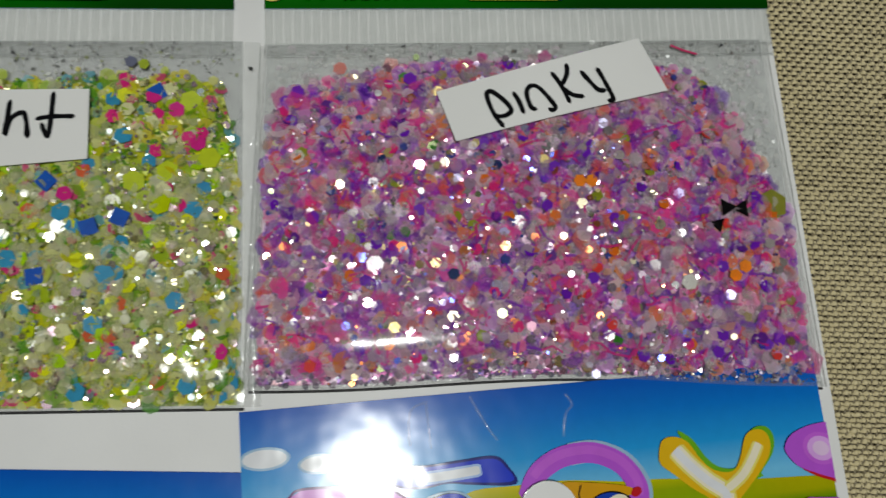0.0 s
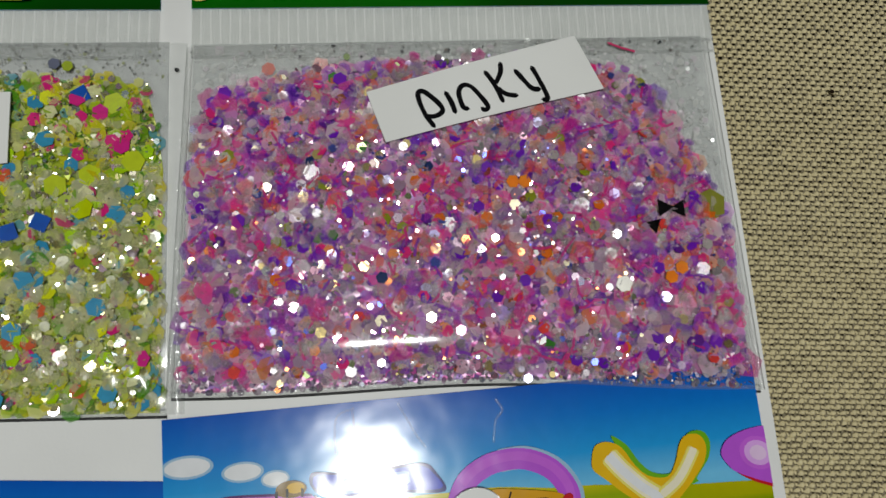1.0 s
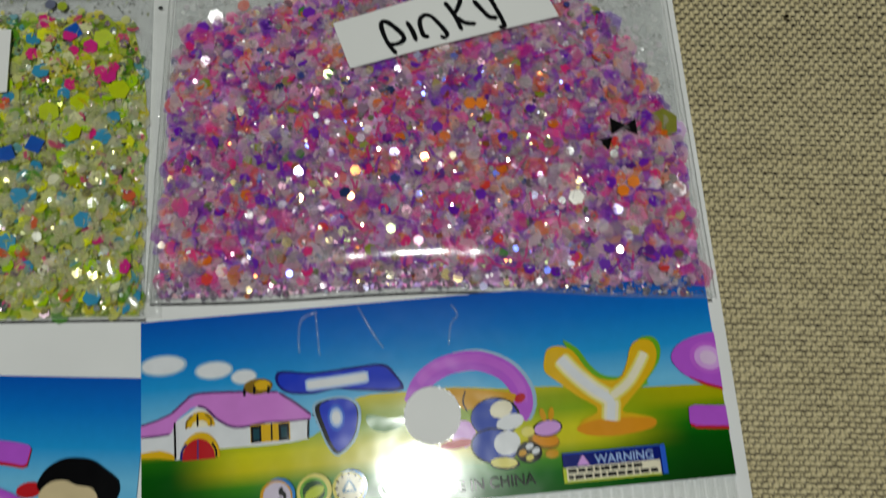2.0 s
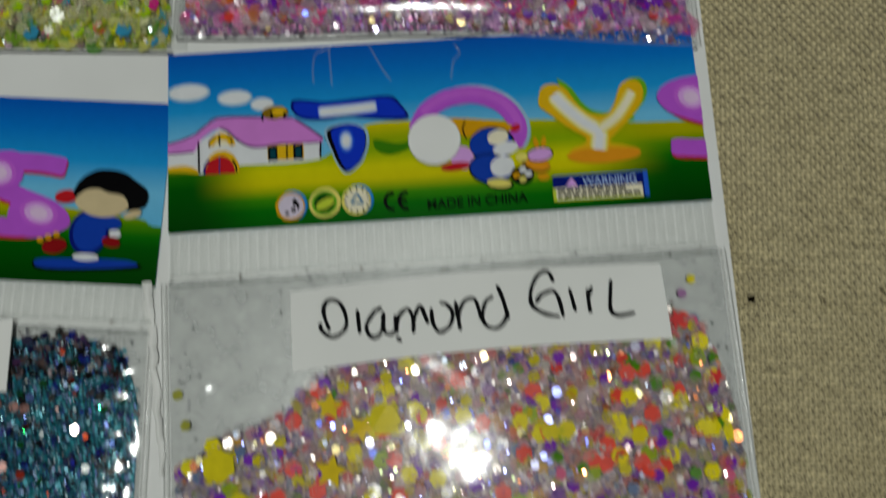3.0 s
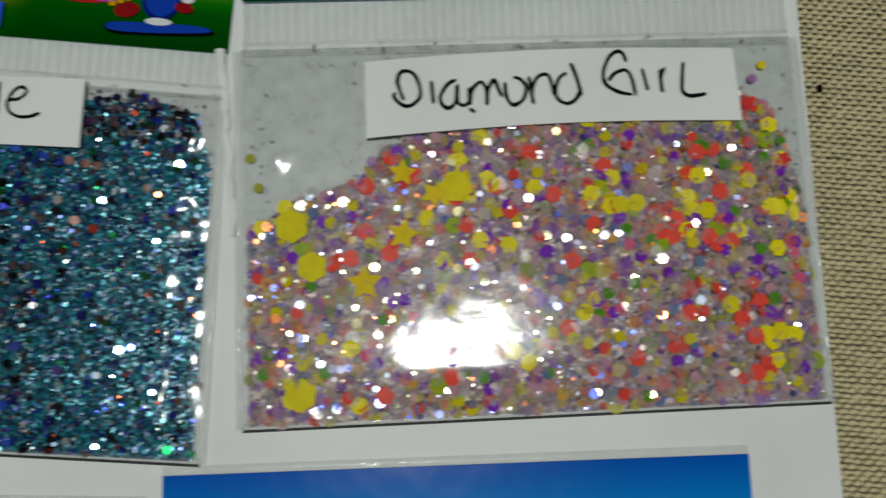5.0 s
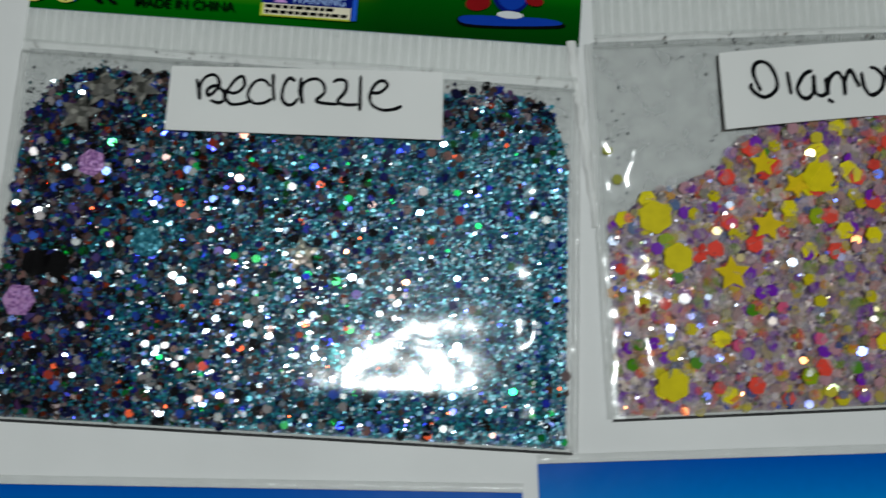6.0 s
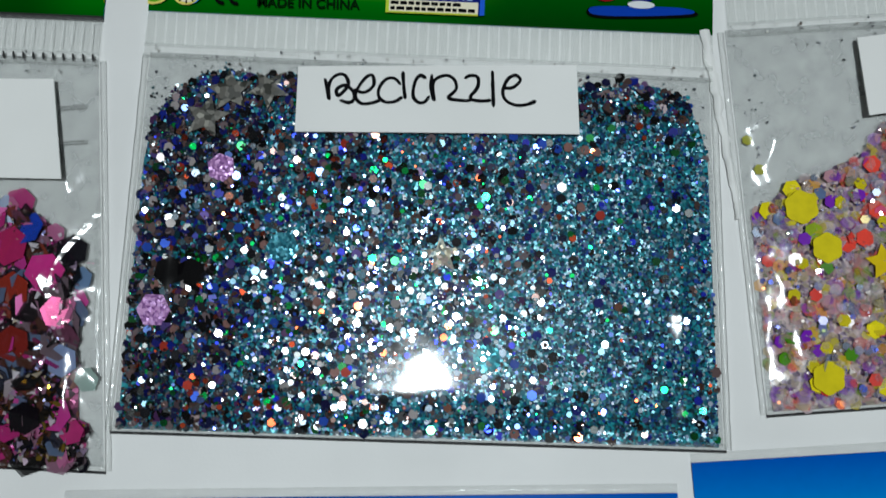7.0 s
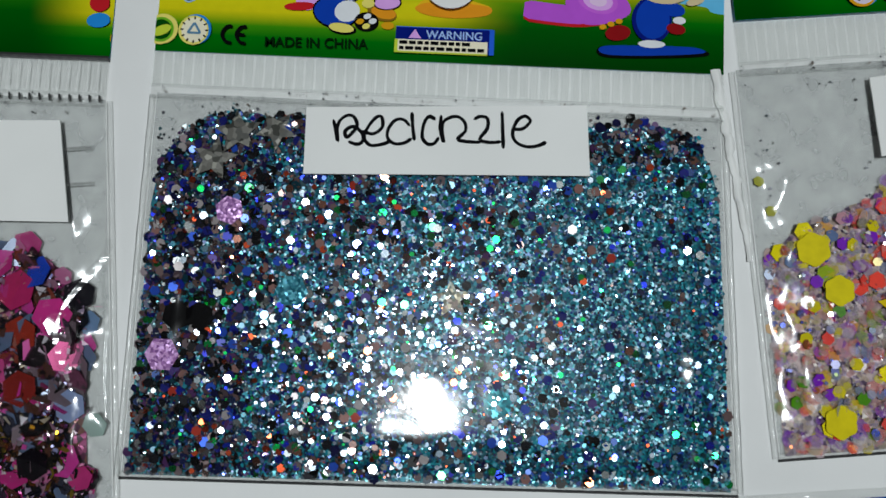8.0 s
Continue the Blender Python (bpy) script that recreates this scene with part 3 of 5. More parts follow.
    shape("patch", smooth([(79.2, 11.4), (79.3, 12.6), (80.2, 13.9), (82.1, 14.9), (84.9, 14.8), (86.7, 13.8), (88.5, 12.4), (88.6, 10.7), (87.7, 9.9), (85, 9.6), (81, 10.2)]), "black")
    shape("patch", smooth([(79.4, 10.4), (80.4, 12.0), (82.2, 12.4), (83.6, 11.9), (85.6, 11.5), (86.3, 10.0), (84.4, 8.8), (81.6, 8.9)]), "skin")
    shape("patch", oval(87.0, 9.2, 1.2, 0.5, 20), "skin")
    shape("patch", oval(81.6, 3.4, 1.7, 0.5), "white")
    # round stickers, mark, words and the small notice
    for x, y, rim, side, inside in ((15.9, 2.5, "amber", "cyan", "lilac"), (20.2, 2.65, "straw", "straw", "green"), (24.4, 2.75, "straw", "cyan", "cream")):
        shape("round_sticker", oval(x + 0.2, y + 0.1, 1.95, 1.95), side)
        shape("round_sticker", oval(x - 0.1, y - 0.05, 1.9, 1.9), rim)
        shape("sticker_face", oval(x, y, 1.62, 1.62), inside)
        if inside == "lilac":
            for u, v, a, b in ((0.3, -0.5, 0.35, 0.3), (-0.5, -0.9, 0.3, 0.25), (0.5, 0.5, 0.3, 0.5), (0.9, 0.0, 0.2, 0.5)):
                shape("sticker_mark", oval(x + u, y + v, a, b), "black")
        elif inside == "green":
            shape("sticker_face", oval(x, y, 1.3, 1.3), "darkgreen")
            shape("sticker_mark", oval(x + 0.1, y - 0.1, 1.25, 0.62, 25), "lime")
        else:
            for k in range(12):
                c, d = math.cos(k * 0.524), math.sin(k * 0.524)
                line("sticker_mark", [(x + 1.35 * c, y + 1.35 * d), (x + 1.75 * c, y + 1.75 * d)], 0.2, "black")
            for a, b in (((-0.8, -0.4), (0.0, 0.9)), ((0.0, 0.9), (0.8, -0.4)), ((0.8, -0.4), (-0.8, -0.4))):
                line("sticker_mark", [(x + a[0], y + a[1]), (x + b[0], y + b[1])], 0.28, "steel")
    for x in (28.4, 30.2):
        line("printed_mark", [(x + 0.75, 3.45), (x, 3.25), (x - 0.45, 2.35), (x, 1.45), (x + 0.75, 1.25)], 0.42, "black")
    line("printed_mark", [(29.9, 2.35), (30.8, 2.35)], 0.36, "black")
    if 33 + shift > 0 and 46.5 + shift < width:
        words = bpy.data.curves.new("printed_lettering", "FONT")
        words.body, words.size, words.offset = "MADE IN CHINA", 1.75 * MM, 0.03 * MM
        words.materials.append(INKS["bottle"])
        ob = new("printed_lettering", words)
        ob.parent = card
        ob.matrix_basis = pose((33.3 + shift) * MM, 1.0 * MM, (depth[0] + 0.02) * MM, 0, 0, 1)
    depth[0] += 0.04
    shape("notice", [(49.7, 1.0), (62.0, 1.0), (62.0, 4.3), (49.7, 4.3)], "azure")
    shape("notice", [(49.7, 1.0), (61.4, 1.0), (61.4, 4.2), (49.7, 4.2)], "navy")
    shape("notice_face", [(49.6, 1.0), (61.2, 1.0), (61.2, 2.65), (49.6, 2.65)], "cream")
    shape("notice_edge", [(49.6, 1.0), (50.0, 1.0), (50.0, 2.65), (49.6, 2.65)], "lime")
    shape("notice_edge", [(49.6, 0.9), (61.2, 0.9), (61.2, 1.12), (49.6, 1.12)], "lime")
    for k in range(2):
        x = 50.2
        for j in range(11 - 2 * k):
            w = 0.55 + 0.45 * ((j * 7 + k * 3) % 4) / 3
            shape("notice_bar", [(x, 1.3 + 0.72 * k), (x + w, 1.3 + 0.72 * k), (x + w, 1.75 + 0.72 * k), (x, 1.75 + 0.72 * k)], "black", 0.001)
            x += w + 0.2
    shape("notice_sign", [(51.3, 2.8), (52.9, 2.8), (52.1, 4.0)], "violet")
    if 53 + shift > 0 and 61 + shift < width:
        words = bpy.data.curves.new("notice_lettering", "FONT")
        words.body, words.size, words.offset = "WARNING", 1.45 * MM, 0.02 * MM
        words.materials.append(INKS["pale"])
        ob = new("notice_lettering", words)
        ob.parent = card
        ob.matrix_basis = pose((53.5 + shift) * MM, 2.85 * MM, (depth[0] + 0.02) * MM)
    if hole:
        b = bmesh.new()
        flat(b, oval(hole, 10.1, 3.4, 3.4, n=40), 1.3)
        part("hang_hole", b, PAGE, card, "punched hang hole showing white page")
        b = bmesh.new()
        quad_strip(b, oval(hole, 10.1, 3.4, 3.4, n=30) + [(hole + 3.4, 10.1)], 0.16, 1.31, 0, width, 2)
        part("hole_rim", b, EDGE, card)
    return card


# ---- glitter bags ----
def hex_mesh(name, sides, size, mat, star=0.0):
    """One thin plastic flake."""
    bm = bmesh.new()
    flat(bm, flake_shape(sides, size, star), 0.0, 0.06)
    me = bpy.data.meshes.new(name)
    bm.to_mesh(me)
    bm.free()
    me.materials.append(mat)
    return me


def flower_mesh(size, mat):
    """One thin six-lobed flake."""
    bm = bmesh.new()
    flat(bm, [(size / 2 * (0.94 + 0.06 * math.cos(6 * a)) * math.cos(a), size / 2 * (0.94 + 0.06 * math.cos(6 * a)) * math.sin(a)) for a in (2 * math.pi * k / 36 for k in range(36))], 0.0, 0.06)
    me = bpy.data.meshes.new("flower_flake")
    bm.to_mesh(me)
    bm.free()
    me.materials.append(mat)
    return me


def loose(name, rng, c, heap, high, kinds, count, mat, parent, lean, depth, low_v=0.012, bow=None, s_of=None, sink=0.6):
    """Many flakes strewn through a pouch, joined into one. kinds: (share, sides, least size, most size, star)."""
    verts, faces = [], []
    made = 0
    while made < count:
        s, v = rng.random(), rng.random()
        if s_of and rng.random() > s_of(s, v):
            continue
        if not (0.012 < s < 0.988) or v < low_v or v > level(heap, s) + rng.gauss(0, 0.012):
            continue
        pick, k = rng.random(), 0
        while pick > kinds[k][0] and k < len(kinds) - 1:
            pick -= kinds[k][0]
            k += 1
        _, sides, a, b, star = kinds[k]
        x, y = blend(c, s, v)
        if bow:
            y += bow(s) * (1 - v)
        z = max(0.14, 0.3 + (swell(s, v, high) - sink) * (1 - depth * rng.random() ** 1.5))
        turn = Euler((rng.gauss(0, lean), rng.gauss(0, lean), rng.random() * 6.28)).to_matrix()
        base = len(verts)
        pts = flake_shape(sides, a + (b - a) * rng.random() ** 1.6, star)
        for px, py in pts:
            q = turn @ Vector((px, py, 0))
            verts.append(((x + q.x) * MM, (y + q.y) * MM, (z + q.z) * MM))
        faces.append(tuple(range(base, base + len(pts))))
        made += 1
    me = bpy.data.meshes.new(name)
    me.from_pydata(verts, [], faces)
    ob = linked(name, me, mat, parent)
    ob["kind"] = "stuff"
    return ob


def strands(name, rng, c, heap, high, count, mat, parent, length, thick=0.18):
    """Short cut fibres among the flakes."""
    verts, faces = [], []
    for _ in range(count):
        s = 0.03 + 0.94 * rng.random()
        v = 0.09 + (level(heap, s) - 0.13) * rng.random()
        x, y = blend(c, s, v)
        z = swell(s, v, high) - 0.2
        a, n = rng.random() * 6.28, length * (0.5 + rng.random())
        bend = rng.gauss(0, 0.25)
        for k in range(3):
            d = (k - 1) * n / 2
            px, py = x + math.cos(a + bend * (k - 1)) * d, y + math.sin(a + bend * (k - 1)) * d
            ox, oy = -math.sin(a) * thick / 2, math.cos(a) * thick / 2
            verts += [((px + ox) * MM, (py + oy) * MM, z * MM), ((px - ox) * MM, (py - oy) * MM, z * MM)]
        b = len(verts) - 6
        faces += [(b, b + 1, b + 3, b + 2), (b + 2, b + 3, b + 5, b + 4)]
    me = bpy.data.meshes.new(name)
    me.from_pydata(verts, [], faces)
    ob = linked(name, me, mat, parent)
    ob["kind"] = "stuff"
    return ob


def dust_of(share):
    return 0.25 + 0.75 * share


DUST = flakes_of("strip_dust", ["1c1c20", "48484c", "8a8a88", "b8b8b4", "6a6058", "2c3036"], 0.1, 0.4)


def zip_strip(parent, a, b, drop, dirt, rng, ribs=56, proud=0.04):
    """The ribbed grip strip under a header: clear film with upright ribs, dusty along its foot. a, b: its upper corners."""
    a, b = Vector(a), Vector(b)
    d = (b - a).normalized()
    n = Vector((d.y, -d.x))
    strip = sheet("zip_strip", [tuple(a + n * (drop + 1.5)), tuple(b + n * (drop + 1.5)), tuple(b), tuple(a)], lambda s, v: 0.42, 30, 3, STRIP, parent, "clear ribbed grip strip")
    bm = bmesh.new()
    w, h, z = 0.5, drop * 0.46, proud
    rows = []
    for u, e in ((-1.0, 0.0), (-0.93, 0.55), (-0.82, 0.9), (-0.6, 1.0), (0.6, 0.9), (1.0, 0.5)):
        rows.append([bm.verts.new((x * w * MM, u * h * MM, q * z * e * MM)) for x, q in ((-1, 0), (-0.7, 0.5), (-0.25, 0.95), (0.25, 0.95), (0.7, 0.5), (1, 0))])
    for lower, upper in zip(rows, rows[1:]):
        for i in range(5):
            bm.faces.new((lower[i], lower[i + 1], upper[i + 1], upper[i])).smooth = True
    me = bpy.data.meshes.new("rib")
    bm.to_mesh(me)
    bm.free()
    length = (b - a).length
    for k in range(ribs):
        p = a + d * (length * (k + 0.5) / ribs) + n * (drop * 0.5)
        ob = linked("rib", me, RIB, strip)
        ob.matrix_basis = pose(p.x * MM, p.y * MM, 0.43 * MM, 0, 0, math.degrees(math.atan2(d.y, d.x)) + rng.gauss(0, 0.6))
    foot = [a + d * (length * k / 60) + n * (drop * (0.97 + 0.02 * noise.noise((k * 0.4, a.x, 3.0)))) for k in range(61)]
    seam_line("grip_ridge", [tuple(p) for p in foot], 0.4, 0.42, STRIP, strip, 0.1)
    seam_line("grip_ridge", [tuple(p + n * 1.5) for p in foot], 0.4, 0.42, STRIP, strip, 0.08)
    verts, faces = [], []
    for k in range(int(240 * dust_of(dirt))):
        p = a + d * (length * rng.random()) + n * (drop + abs(rng.gauss(0, 0.9)))
        r, q = 0.05 + 0.2 * rng.random() ** 3, 5
        turn, flat_by = rng.random() * 6.28, 0.4 + 0.6 * rng.random()
        b0 = len(verts)
        for i in range(q):
            x, y = r * math.cos(6.28 * i / q), r * flat_by * math.sin(6.28 * i / q)
            verts.append(((p.x + x * math.cos(turn) - y * math.sin(turn)) * MM, (p.y + x * math.sin(turn) + y * math.cos(turn)) * MM, (0.66 + 0.02 * rng.random()) * MM))
        faces.append(tuple(range(b0, b0 + q)))
    me = bpy.data.meshes.new("glitter_dust")
    me.from_pydata(verts, [], faces)
    linked("glitter_dust", me, DUST, strip)["kind"] = "stuff"
    return strip


def seam_line(name, pts, width, z, mat, parent, high=0.25):
    """A low welded ridge along a line."""
    bm = bmesh.new()
    rows = []
    line = [Vector(p) for p in pts]
    for i, p in enumerate(line):
        d = (line[min(i + 1, len(line) - 1)] - line[max(i - 1, 0)]).normalized()
        side = Vector((-d.y, d.x)) * width / 2
        rows.append([bm.verts.new((q.x * MM, q.y * MM, h * MM)) for q, h in ((p + side, z), (p + side * 0.4, z + high), (p - side * 0.4, z + high), (p - side, z))])
    for a, b in zip(rows, rows[1:]):
        for k in range(3):
            f = bm.faces.new((a[k], a[k + 1], b[k + 1], b[k]))
            f.smooth = True
    bmesh.ops.recalc_face_normals(bm, faces=bm.faces)
    return part(name, bm, mat, parent)


def bag(label, c, heap, high, card_at, card_turn, shift, mass, seed, bow=None, card_w=CARD_W, drop=5.6, wrinkle=0.09, dust=0.5, side=(0.5, 0.5), foot=0.006, fill_to=0.988, leans=(), crinkle=0.13, edge=0.45, hole_at=34.8, proud=0.04):
    """A clear grip-seal bag: header, ribbed strip, filled pouch with film, welds and dark bottom fold."""
    rng = random.Random(seed)
    FILL["c"], FILL["high"] = c, high
    base = new("glitter_bag")
    base.location = (c[0][0] * MM, c[0][1] * MM, 0)
    tagged(base, label, "glitter bag", "glitter bags on the page")

    def own(ob):
        ob.matrix_parent_inverse = Matrix.Translation(-base.location)
        return ob
    own(header_card(base, card_at, card_turn, shift, card_w, hole_at, 0.06 if card_turn < -4 else (-0.5 if card_turn == 0 else 0.0)))
    t = radians(card_turn)
    a = Vector(card_at)
    b = a + Vector((math.cos(t), math.sin(t))) * card_w
    own(zip_strip(base, a, b, drop, dust, rng, proud=proud))

    def top(s, v):
        slant = 0.0
        for px, py, ax, ay, reach in leans:
            x, y = blend(c, s, v)
            dx, dy = x - px, y - py
            slant += (0.02 * reach + ax * dx + ay * dy) * math.exp(-(dx * dx + dy * dy) / reach ** 2)
        slant += 0.22 * noise.noise((s * 42, v * 25, seed + 6)) * math.exp(-((v - 0.965) / 0.025) ** 2)
        slant += crinkle * noise.noise((s * (5 + 100 * crinkle) + v * 9, v * 7, seed + 5)) * ease((v - 0.55) / 0.2)
        return slant + swell(s, v, high) + wrinkle * noise.noise((s * 9, v * 7, seed)) * min(1, v * 8) + 0.024 * noise.noise((s * 30, v * 22, seed + 3)) + (edge * noise.noise((s * 22, v * 13, seed + 9)) + 0.09 * noise.noise((s * 75, v * 48, seed + 2))) * math.exp(-((min(s, 1 - s) - 0.05) / 0.045) ** 2)
    own(sheet("pouch_film", c, top, 150, 80, FILM, base, "clear crinkled plastic film", bow)).visible_shadow = False
    own(sheet("back_film", c, lambda s, v: 0.10, 8, 8, BACK, base, "cloudy inner film", bow, (0.004, 0.996, 0.01, 1.006)))
    own(sheet("glitter_mass", c, lambda s, v: max(0.2, (swell(s, min(v, 0.9), high) - 0.95) * (1 + 0.25 * noise.noise((s * 40, v * 30, seed)))), 110, 70, mass, base, "packed fine glitter", bow, (0.012, fill_to, foot, 0.5)))
    own(heap_mass(c, heap, high, mass, base, seed, bow))
    for k, s in enumerate((0.0, 1.0)):
        w = side[k]
        pts = []
        for i in range(25):
            x, y = blend(c, s, i / 24)
            pts.append((x + (w / 2 if k else -w / 2) + 0.07 * noise.noise((i * 0.7, seed, k)), y + (bow(s) * (1 - i / 24) if bow else 0)))
        own(seam_line("side_weld", pts, w + 0.3, 0.1, EDGE, base, 0.3))
    pts = []
    for i in range(41):
        x, y = blend(c, i / 40, 0)
        pts.append((x, y - 0.2 + (bow(i / 40) if bow else 0)))
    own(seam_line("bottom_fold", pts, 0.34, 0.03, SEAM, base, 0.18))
    own(seam_line("bottom_weld", [(x, y + 0.55) for x, y in pts], 0.7, 0.25, EDGE, base, 0.2))
    return base, own, rng


def heap_mass(c, heap, high, mass, base, seed, bow):
    """The upper part of the filling, which ends at the heap's uneven crest."""
    bm = bmesh.new()
    rows = []
    nx, ny = 110, 50
    for j in range(ny + 1):
        row = []
        for i in range(nx + 1):
            s = 0.012 + 0.976 * i / nx
            crest = level(heap, s) + 0.02 * noise.noise((s * 25, seed, 1.0))
            v = 0.49 + (max(crest, 0.5) - 0.49) * j / ny
            if crest < 0.5:
                v = 0.49 + 0.001 * j / ny
            x, y = blend(c, s, v)
            if bow:
                y += bow(s) * (1 - v)
            e = min(1.0, (1 - j / ny) * 5)
            z = max(0.14, 0.14 + (swell(s, min(v, 0.9), high) - 1.0) * (1 + 0.25 * noise.noise((s * 40, v * 30, seed))) * e)
            row.append(bm.verts.new((x * MM, y * MM, z * MM)))
        rows.append(row)
    for j in range(ny):
        for i in range(nx):
            f = bm.faces.new((rows[j][i], rows[j][i + 1], rows[j + 1][i + 1], rows[j + 1][i]))
            f.smooth = True
    return part("glitter_heap", bm, mass, base, "uneven crest of packed glitter")


def strew(own, base, rng, c, heap, high, kinds, count, bow=None, lean=9, s_of=None, low=0.02):
    """Single flakes that lie uppermost. kinds: (mesh, share)."""
    made = 0
    while made < count:
        s = 0.02 + 0.96 * rng.random()
        v = low + (0.99 - low) * rng.random()
        if v > level(heap, s) - 0.005 or (s_of and rng.random() > s_of(s, v)):
            continue
        pick, k = rng.random(), 0
        while pick > kinds[k][1] and k < len(kinds) - 1:
            pick -= kinds[k][1]
            k += 1
        x, y = blend(c, s, v)
        if bow:
            y += bow(s) * (1 - v)
        lay(own, base, rng, kinds[k][0], x, y, swell(s, v, high) - 0.22, lean)
        made += 1


FILL = {}


def lay(own, base, rng, me, x, y, z, lean=6, turn=None, lift=-0.03):
    z = min(z, swell(*place_in(FILL["c"], x, y), FILL["high"]) + lift)
    ob = own(linked(me.name.split(".")[0], me, None, base))
    ob.matrix_basis = pose(x * MM, y * MM, z * MM, rng.gauss(0, lean), rng.gauss(0, lean), rng.random() * 360 if turn is None else turn)
    return ob


def colours(table, sides=6, size=1.5, metal=0.0, rough=0.42, star=0.0, name="hex_flake", alpha=1.0):
    """One flake mesh a colour, with its share."""
    return [(hex_mesh(name, sides, size, one_flake("flake_" + c, c, metal, rough, alpha), star), share) for c, share in table]

# ---- bag with pink and purple glitter ----
PK = [(1.1, 26.8), (70.9, 21.2), (70.6, 67.0), (5.0, 69.4)]
PK_HEAP = [(0, 0.72), (0.04, 0.86), (0.15, 0.90), (0.28, 0.94), (0.5, 0.95), (0.8, 0.92), (0.86, 0.87), (0.91, 0.77), (0.97, 0.57), (1, 0.42)]
pk_bow = lambda s: 2.0 * max(0, math.sin(math.pi * min(1, s / 0.95)) ** 2) * (s ** 0.7)
mass = fine_mass("mauve_glitter", ["c484b4", "9c62a0", "d49ac4", "c0509c", "d8b4cc", "8458a4", "d060a8", "b09aac", "d4a4ae", "744890", "5c3c64"], 0.0006, 0.3, 0.15, 0.36)
base, own, rng = bag("clear bag of pink and purple mixed glitter", PK, PK_HEAP, 1.9, (5.2, 74.5), -2.5, -23.3, mass, 11, pk_bow, 67.0, 5.2, foot=0.012)
own(loose("foot_dust", rng, PK, [(0, 0.06), (1, 0.06)], 1.9, [(0.7, 6, 0.2, 0.5, 0), (0.3, 6, 0.5, 0.9, 0)], 900, flakes_of("foot_mix", ["8a7c90", "aa9ca8", "6a6078", "d0c4d0", "a870a0", "7c8290", "e8e0e8"], 0.2, 0.3, 0.7), base, 0.4, 0.4, 0.008, pk_bow))
own(loose("glitter_fill", rng, PK, PK_HEAP, 1.9, [(0.55, 6, 1.3, 1.9, 0), (0.25, 7, 1.8, 3.0, 0), (0.2, 6, 0.4, 0.9, 0)], 2700, flakes_of("pinky_mix", ["9838d0", "dca4e0", "f83a9c", "ecc0d0", "c4a8b8", "8838c0", "f86a50", "dc74bc", "ff4aa8", "b890b8", "8034b0", "f89030", "ecaacc", "ecb088", "e0c4c4", "b050d0", "ecd4dc"], 0.0, 0.4, 0.46, 0.25), base, 0.22, 0.5, 0.045, bow=pk_bow))
own(loose("pink_film_shred", rng, PK, PK_HEAP, 1.9, [(0.5, 5, 2.0, 4.5, 0), (0.5, 4, 1.5, 3.4, 0)], 480, flakes_of("shred_mix", ["e0209c", "8020c8", "f040a8", "b430c4", "6a18a8", "f06048"], 0.0, 0.3, 0.42, 0.3), base, 0.22, 0.25, 0.05, bow=pk_bow))
own(loose("foil_glitter", rng, PK, PK_HEAP, 1.9, [(0.3, 6, 0.8, 1.5, 0), (0.7, 5, 0.25, 0.6, 0)], 1500, flakes_of("pinky_foil", ["7a8cff", "c8dca0", "ff9a60", "f0e4e8", "e0c8dc", "f4e8c8", "d0ccf0", "f0b8d0", "f4dc9c", "e4e4e4"], 0.9, 0.22), base, 0.15, 0.25, bow=pk_bow, s_of=lambda s, v: 1.0 if 0.12 < s < 0.8 and v < 0.72 else 0.35, sink=0.5))
strew(own, base, rng, PK, PK_HEAP, 1.9, colours([("7a1ac4", 0.25), ("a88aa4", 0.18), ("6a2498", 0.10), ("f07c1c", 0.10), ("f03088", 0.12), ("f04840", 0.09), ("3a8a2a", 0.05), ("203a70", 0.05), ("98a020", 0.06)], 6, 1.55, alpha=0.8), 150, pk_bow, 12, low=0.06)
strew(own, base, rng, PK, PK_HEAP, 1.9, colours([("f0e4e0", 0.4), ("f0d890", 0.35), ("d0c4f4", 0.25)], 6, 1.4, 0.9, 0.3, name="foil_flake"), 26, pk_bow, 6, low=0.06)
own(loose("clear_glitter", rng, PK, PK_HEAP, 1.9, [(0.5, 7, 1.0, 2.2, 0), (0.5, 5, 0.4, 1.0, 0)], 2000, flakes_of("clear_rose", ["b8a8ac", "c8b4bc", "a89aa0", "d8ccc8", "b49cb0", "c4b8a8", "d4a8bc", "ece4e8"], 0.0, 0.2, 0.27, 0.8), base, 0.2, 0.2, 0.03, bow=pk_bow, sink=0.42))
own(loose("glitter_shard", rng, PK, PK_HEAP, 1.9, [(0.6, 4, 0.2, 0.5, 0), (0.4, 3, 0.4, 0.9, 0)], 1700, flakes_of("shard_rose", ["f4e8ee", "6a4474", "ecd0e0", "d8b4d0", "f8f0e8", "e8dce8", "e078b4", "5a3868", "c8a0bc"], 0.2, 0.28, 0.55, 0.6), base, 0.3, 0.2, 0.03, bow=pk_bow, sink=0.44))
own(strands("fibre_tangle", rng, PK, PK_HEAP, 1.9, 120, one_flake("pink_fibre", "e0228c", 0, 0.4, 0.6), base, 2.6, 0.32))
own(strands("fibre_tangle", rng, PK, PK_HEAP, 1.9, 60, one_flake("violet_fibre", "8a20c0", 0, 0.4, 0.6), base, 2.4, 0.36))
